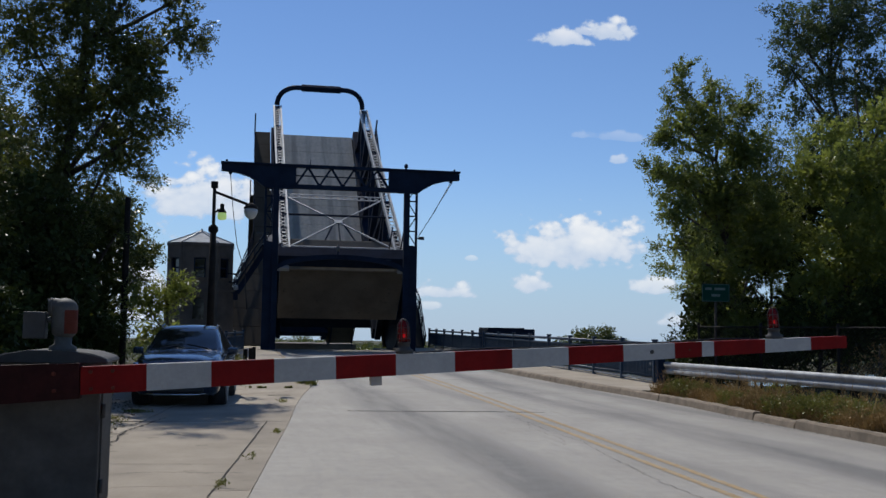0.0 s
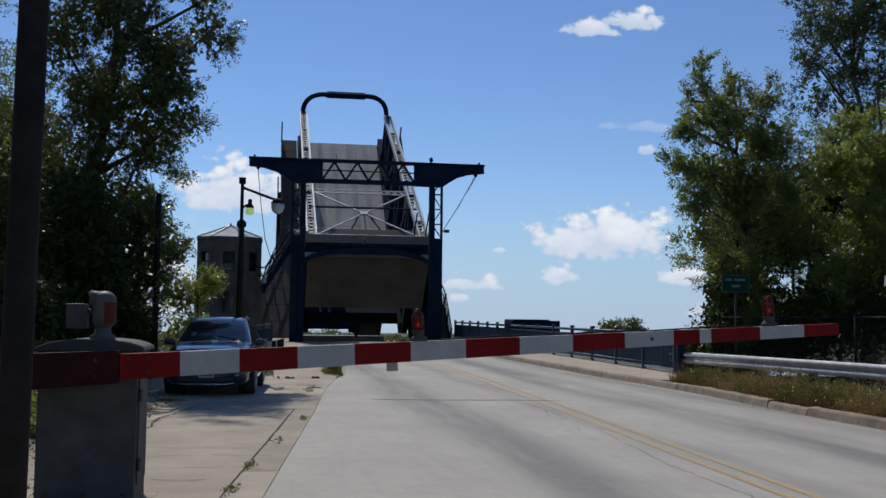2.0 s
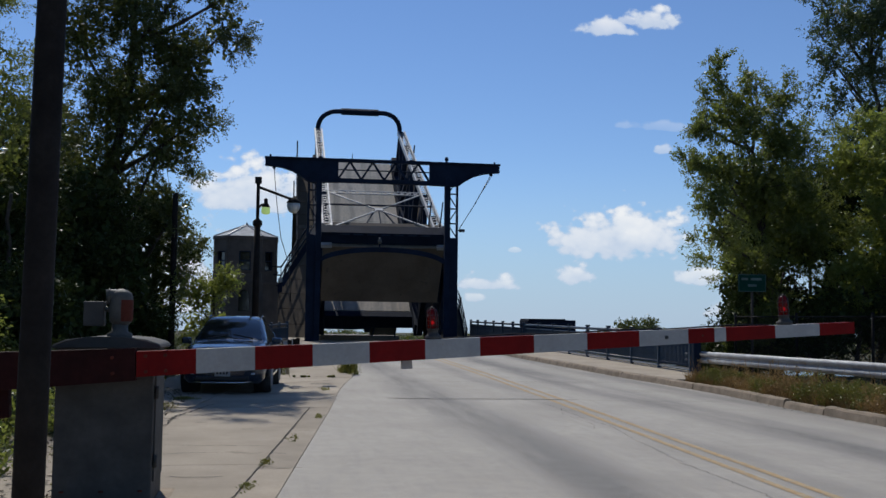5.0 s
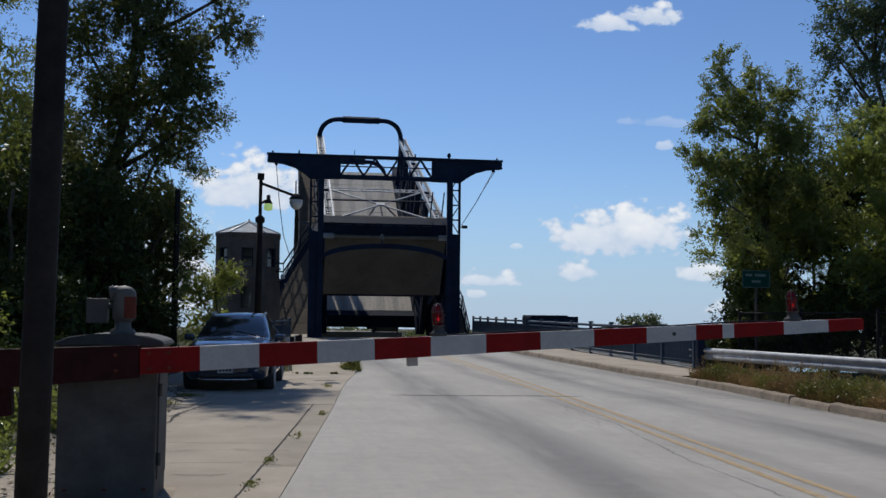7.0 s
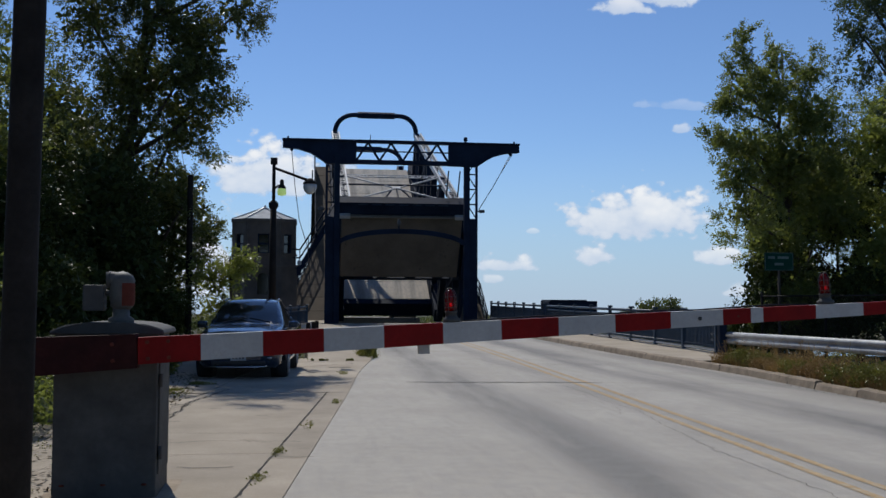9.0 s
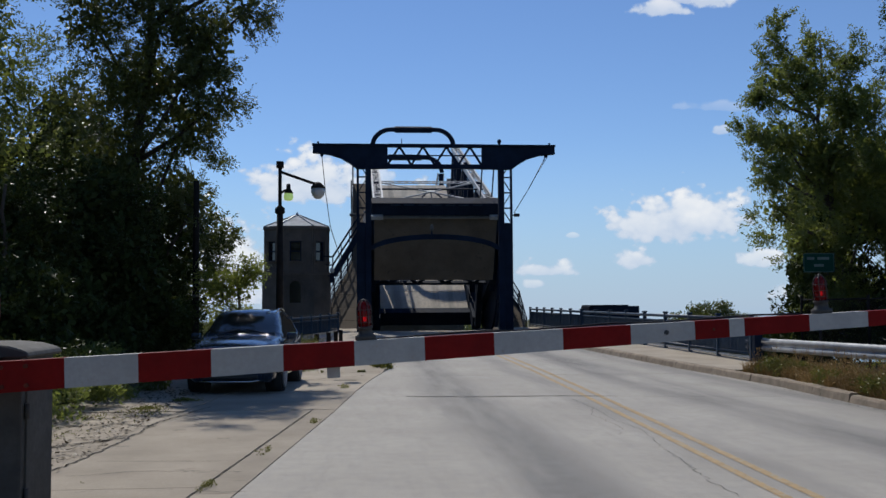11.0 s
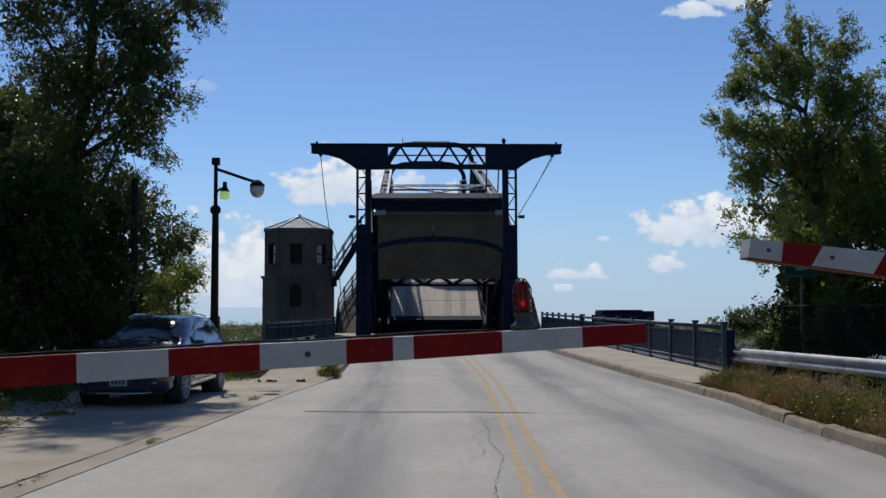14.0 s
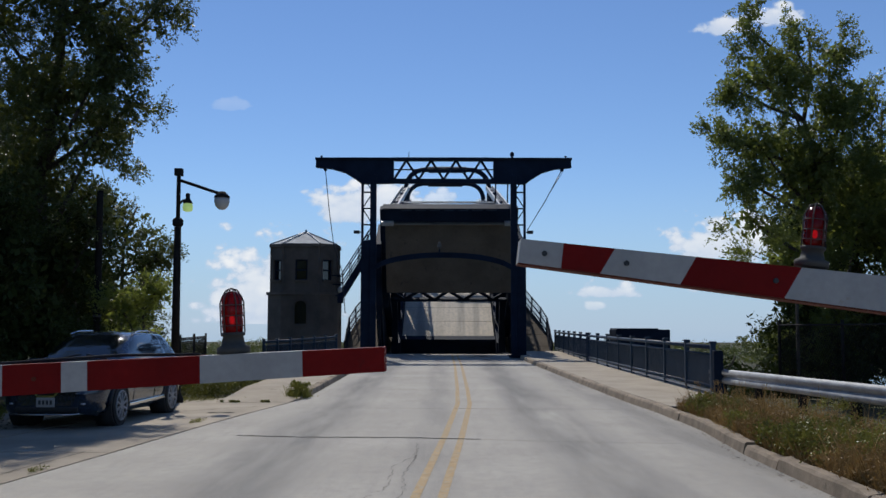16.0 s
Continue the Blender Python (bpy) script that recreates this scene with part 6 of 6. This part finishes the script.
def build_side_weeds():
    rng = np.random.default_rng(15)
    n = 300
    c = np.stack([-5.22 - 1.7 * rng.random(n) ** 1.4, 27.7 + 6.0 * rng.random(n), 0.06 + 0.6 * rng.random(n) ** 1.2], 1)
    r = 0.13 + 0.18 * rng.random(n)
    k = 46
    tuft = np.stack([-3.46 + rng.normal(size=k) * 0.11, 27.75 + rng.normal(size=k) * 0.22, 0.06 + 0.3 * rng.random(k) ** 1.5], 1)
    edge = np.stack([-3.7 - 1.3 * rng.random(9), 26.22 + rng.normal(size=9) * 0.03, np.full(9, 0.03)], 1)
    pts, rad = np.concatenate([c, tuft, edge]), np.concatenate([r, np.full(k, 0.08), np.full(9, 0.035)])
    tagged(quads("kerbside_weeds", leaf_cloud(rng, pts, rad, 60, 0.06), M_WEED, None), "leafy green weeds beside the pavement and kerb end", "weeds", kind="stuff")
    # leafy bank along the broken edge of the apron
    n = 560
    y = 9.0 + 13.0 * rng.random(n)
    x = -8.05 - 1.5 * rng.random(n) + 0.18 * np.sin(y * 2.1) + 0.1 * np.sin(y * 5.3)
    h = 0.18 + 0.62 * np.clip((-7.95 - x) / 0.5, 0, 1) + 0.1 * np.sin(y * 3.3 + x)
    bank = np.stack([x, y, 0.04 + np.clip(h, 0.08, 0.85) * rng.random(n) ** 0.7], 1)
    tagged(quads("bank_weeds", leaf_cloud(rng, bank, np.full(n, 0.2), 60, 0.08), M_LEAF_E, None), "leafy dark green weeds beside the broken apron", "weeds", kind="stuff")
    b = np.repeat(tuft, 14, axis=0)
    b[:, :2] += rng.normal(size=(len(b), 2)) * 0.05
    b[:, 2] = 0.02
    grass("kerb_grass", rng, b, 0.1, 0.32, M_WEED, "green grass tuft at the kerb end")


build_grass()
build_side_weeds()


# ---- paint, cracks, kerb stones, slabs ----
def yellow_x(y):
    for (a, xa), (b, xb) in zip(YELLOW, YELLOW[1:]):
        if a <= y <= b:
            return xa + (xb - xa) * (y - a) / (b - a)
    return YELLOW[-1][1]


YELLOW = [(-40, -3.2), (9, -0.66), (15, -0.35), (19.5, -0.12), (26, 0.16), (31, 0.22), (45, 0.31), (58.5, 0.3)]
for k, off in enumerate((0.0, 0.26)):
    bm = BM()
    rows = [[bm.verts.new((yellow_x(y) + off + d, y, road_z(y) + 0.004)) for d in (-0.047, 0.047)] for y in span(-20, 58, 0.5)]
    for A, B in zip(rows, rows[1:]):
        bm.faces.new((A[0], A[1], B[1], B[0]))
    solid("line_marking", bm, M_YELLOW, "worn dull yellow centre line on concrete", "road marking")


def crack(name, pts, w, label, seed=1, lift=0.005, wander=0.03):
    rng = random.Random(seed)
    fine = []
    for (ax, ay), (bx, by) in zip(pts, pts[1:]):
        n = max(2, int(math.hypot(bx - ax, by - ay) / 0.09))
        fine += [(ax + (bx - ax) * k / n, ay + (by - ay) * k / n) for k in range(n)]
    fine.append(pts[-1])
    bm, last = BM(), None
    for i, (x, y) in enumerate(fine):
        q = fine[min(i + 1, len(fine) - 1)] if i + 1 < len(fine) else fine[i]
        p = fine[max(i - 1, 0)]
        t = Vector((q[0] - p[0], q[1] - p[1])).normalized()
        s = Vector((-t.y, t.x)) * w * rng.uniform(0.3, 1.0)
        j = Vector((-t.y, t.x)) * rng.uniform(-1, 1) * wander
        row = [bm.verts.new((x + j.x + s.x, y + j.y + s.y, road_z(y) + lift)), bm.verts.new((x + j.x - s.x, y + j.y - s.y, road_z(y) + lift))]
        if last:
            bm.faces.new((*last, row[1], row[0]))
        last = row
    return solid(name, bm, M_CRACK, label, "crack")


crack("joint_crack", [(-3.25, 19.4), (-2.2, 19.2), (-0.5, 19.1), (0.4, 18.9)], 0.05, "dark transverse crack across the concrete road", 2)
crack("joint_crack", [(0.4, 18.88), (0.9, 18.76), (2.0, 18.5), (3.2, 18.4)], 0.012, "thin transverse crack across the concrete road", 3)
crack("road_crack", [(-0.5, 18.4), (-0.5, 16.5), (-0.6, 15.0), (-0.52, 14.0), (-0.74, 12.6), (-0.84, 11.6), (-0.98, 10.2), (-1.02, 8.0), (-1.25, 5.0)], 0.0045, "thin winding crack along the centre line", 4)
crack("road_crack", [(-0.5, 17.0), (-0.75, 15.8), (-0.7, 14.4), (-0.95, 13.6)], 0.004, "thin winding crack along the centre line", 5)
for k, y in enumerate((24.8, 30.5, 36.5, 43.0)):
    crack("joint_crack", [(-3.2, y), (0.0, y - 0.1), (3.3, y - 0.25)], 0.02, "thin transverse joint across the concrete road", 6 + k)
crack("gutter_joint", [(left_edge(y) - 0.355, y) for y in (4.0, 7.0, 10.0, 13.0, 16.0, 17.2)], 0.013, "dirt-filled joint between gutter and apron", 37, 0.018, 0.007)
crack("gutter_crack", [(-5.48, 10.22), (-5.25, 10.16), (-5.05, 10.11)], 0.012, "dark crack across the gutter slab", 31, 0.016)
crack("apron_joint", [(-7.15, 10.2), (-6.95, 12.2), (-6.85, 13.6), (-6.84, 15.6), (-6.42, 17.8)], 0.022, "litter-filled joint along the broken apron", 41, 0.021, 0.03)
crack("apron_crack", [(-7.6, 14.9), (-7.38, 15.6), (-6.95, 16.3), (-6.72, 17.2)], 0.026, "dark open crack in the broken apron", 42, 0.021, 0.04)
crack("apron_crack", [(-7.7, 13.3), (-7.3, 13.5), (-7.0, 14.1), (-6.86, 14.2)], 0.018, "dark open crack in the broken apron", 43, 0.021, 0.05)
crack("apron_crack", [(-7.5, 11.9), (-7.25, 12.5), (-6.95, 12.6)], 0.018, "dark open crack in the broken apron", 44, 0.021, 0.05)
crack("apron_joint", [(-6.75, 12.05), (-6.0, 11.96), (-5.4, 11.91)], 0.009, "dark open joint between apron slabs", 32, 0.021, 0.01)
crack("apron_crack", [(-6.3, 9.6), (-6.05, 9.52), (-5.8, 9.58)], 0.01, "short dirt-filled crack in the apron", 33, 0.021)
crack("apron_crack", [(-5.5, 23.3), (-4.7, 24.2), (-3.9, 25.0)], 0.02, "ragged dirt-filled crack beside the parked car", 34, 0.021)
crack("apron_crack", [(-4.6, 23.4), (-4.3, 23.46), (-4.1, 23.4)], 0.09, "dark worn patch in the apron", 35, 0.021)
crack("apron_joint", [(-5.0, 26.2), (-4.3, 26.22), (-3.55, 26.2)], 0.01, "dark open joint before the pavement", 36, 0.03)
crack("road_crack", [(-4.4, 21.5), (-3.6, 21.4)], 0.008, "thin crack by the gutter", 12)
for k, pts in enumerate(([(-6.9, 14.0), (-7.6, 13.2), (-8.3, 13.0)], [(-6.75, 15.2), (-7.4, 15.6), (-8.4, 15.2)], [(-7.0, 16.6), (-7.8, 16.2), (-8.4, 16.9)], [(-5.2, 11.2), (-6.2, 11.35), (-6.8, 11.1)], [(-5.4, 22.2), (-4.9, 21.9), (-4.6, 22.3)])):
    crack("apron_crack", pts, 0.03 if k < 3 else 0.008, "ragged dirt-filled crack in the apron", 20 + k, 0.021)


def kerb_stones(name, ys, x_of, side, label, seed):
    """Kerb of separate weathered lengths with gaps; side: +1 where the pavement lies to the right."""
    rng = random.Random(seed)
    root = thing(name, (0, 0, 0), label, "kerb", kind="structure")
    for a, b in zip(ys, ys[1:]):
        bm = BM()
        j = rng.uniform(-0.02, 0.02)
        sunk = -0.035 if 1.0 < b - a < 1.6 else rng.uniform(-0.008, 0.008)
        gap = 0.03 if 1.0 < b - a < 1.6 else 0.012
        rows = []
        for y in span(a + gap, b - gap, 0.35):
            z = road_z(y)
            x = x_of(y) + j
            prof = [(0.0, -0.2), (0.0, 0.0), (0.025, 0.12), (0.05, 0.148), (0.17, 0.152), (0.17, -0.2)]
            rows.append([bm.verts.new((x + side * u, y, z + v + (sunk if v > 0 else 0.0) + rng.uniform(-0.009, 0.009))) for u, v in prof])
        for A, B in zip(rows, rows[1:]):
            for k in range(len(A)):
                bm.faces.new((A[k], A[(k + 1) % len(A)], B[(k + 1) % len(A)], B[k]))
        bm.faces.new(rows[0]), bm.faces.new(rows[-1][::-1])
        part("kerb_stone", bm, M_KERB, root)
    return root


kerb_stones("kerb_right", [-10, -5, -1, 3, 7, 10.2, 13.0, 15.7, 17.2, 22.0, 27.0, 30.2, 33.5, 37.5, 41.5, 45.5, 49.5, 53.5, 58.5], right_kerb, 1, "worn brownish concrete kerb with broken joints", 3)
kerb_stones("kerb_left", [27.8, 31.0, 34.0, 37.0, 41.0, 45.0, 49.0, 53.0, 58.5], left_edge, -1, "worn concrete kerb of the tower pavement", 4)


def build_apron():
    root = thing("apron", (0, 0, 0), "cracked pale concrete apron slabs where the car is parked", "apron", kind="structure")
    rng = random.Random(9)
    part("bed", prism(BM(), [(-4.9, -14), (-4.9, 26.19), (-5.1, 27.7), (-9.2, 27.7), (-9.2, -14)], -0.15, -0.004, "z"), M_SOIL, root, "dirt in the open joints")
    rows = [-14, -10.5, -7, -3.5, 0, 3.4, 6.6, 10.4, 14.2, 17.2, 20.6, 23.4, 26.19, 27.7]
    for y0, y1 in zip(rows, rows[1:]):
        drop = 0.36 if y1 <= 17.2 else 0.004
        for c in range(2):
            a0, a1 = left_edge(y0) - drop, left_edge(y1) - drop
            b0, b1 = left_edge(y0) - 2.29, left_edge(y1) - 2.29
            if c:
                a0, a1, b0, b1 = b0 - 0.012, b1 - 0.012, b0 - 2.2, b1 - 2.2
            if y0 > 26:
                a0, a1 = (-5.06, -5.06) if not c else (a0, a1)
            dz = rng.uniform(-0.006, 0.006)
            pts = [(a0, y0 + 0.005), (a1, y1 - 0.005), (b1, y1 - 0.005), (b0, y0 + 0.005)]
            part("slab", prism(BM(), pts, -0.2, 0.012 + dz, "z"), M_WALKWAY, root)
    ys = [-14, -8, -2, 4, 10.1, 13.6, 17.2]
    for y0, y1 in zip(ys, ys[1:]):
        pts = [(left_edge(y0) - 0.003, y0 + 0.005), (left_edge(y1) - 0.003, y1 - 0.005), (left_edge(y1) - 0.352, y1 - 0.005), (left_edge(y0) - 0.352, y0 + 0.005)]
        part("gutter_slab", prism(BM(), pts, -0.2, 0.01, "z"), M_WALKWAY, root)


build_apron()


# ---- what moves ----
ANGLES = [(0, 0.818), (1.75, 0.772), (3.5, 0.727), (5.25, 0.682), (7, 0.638), (9, 0.592), (10.75, 0.556), (12.5, 0.522), (14.25, 0.487), (16, 0.451)]
DRIFT = [(0, 0.0), (4.5, 0.0), (9, 0.1), (10.5, 0.6), (12.5, 1.3), (14.5, 2.0), (16, 2.1)]
FAR_ANGLES = [(0, 0.60), (4, 0.572), (9, 0.53), (12.5, 0.498), (16, 0.459)]


def motions():
    """Both leaves roll shut on their tracks; the clouds drift."""
    walk(clouds, [(t, pose(0, 0, 0, 0, 0, a)) for t, a in DRIFT])
    walk(near_leaf, [(t, pose(0.14, Y0 - R0 * a, CZ, math.degrees(a), 0, 0)) for t, a in ANGLES])
    walk(far_leaf, [(t, pose(0, 101.5 + R0 * a, CZ, math.degrees(a), 0, 180)) for t, a in FAR_ANGLES])


motions()
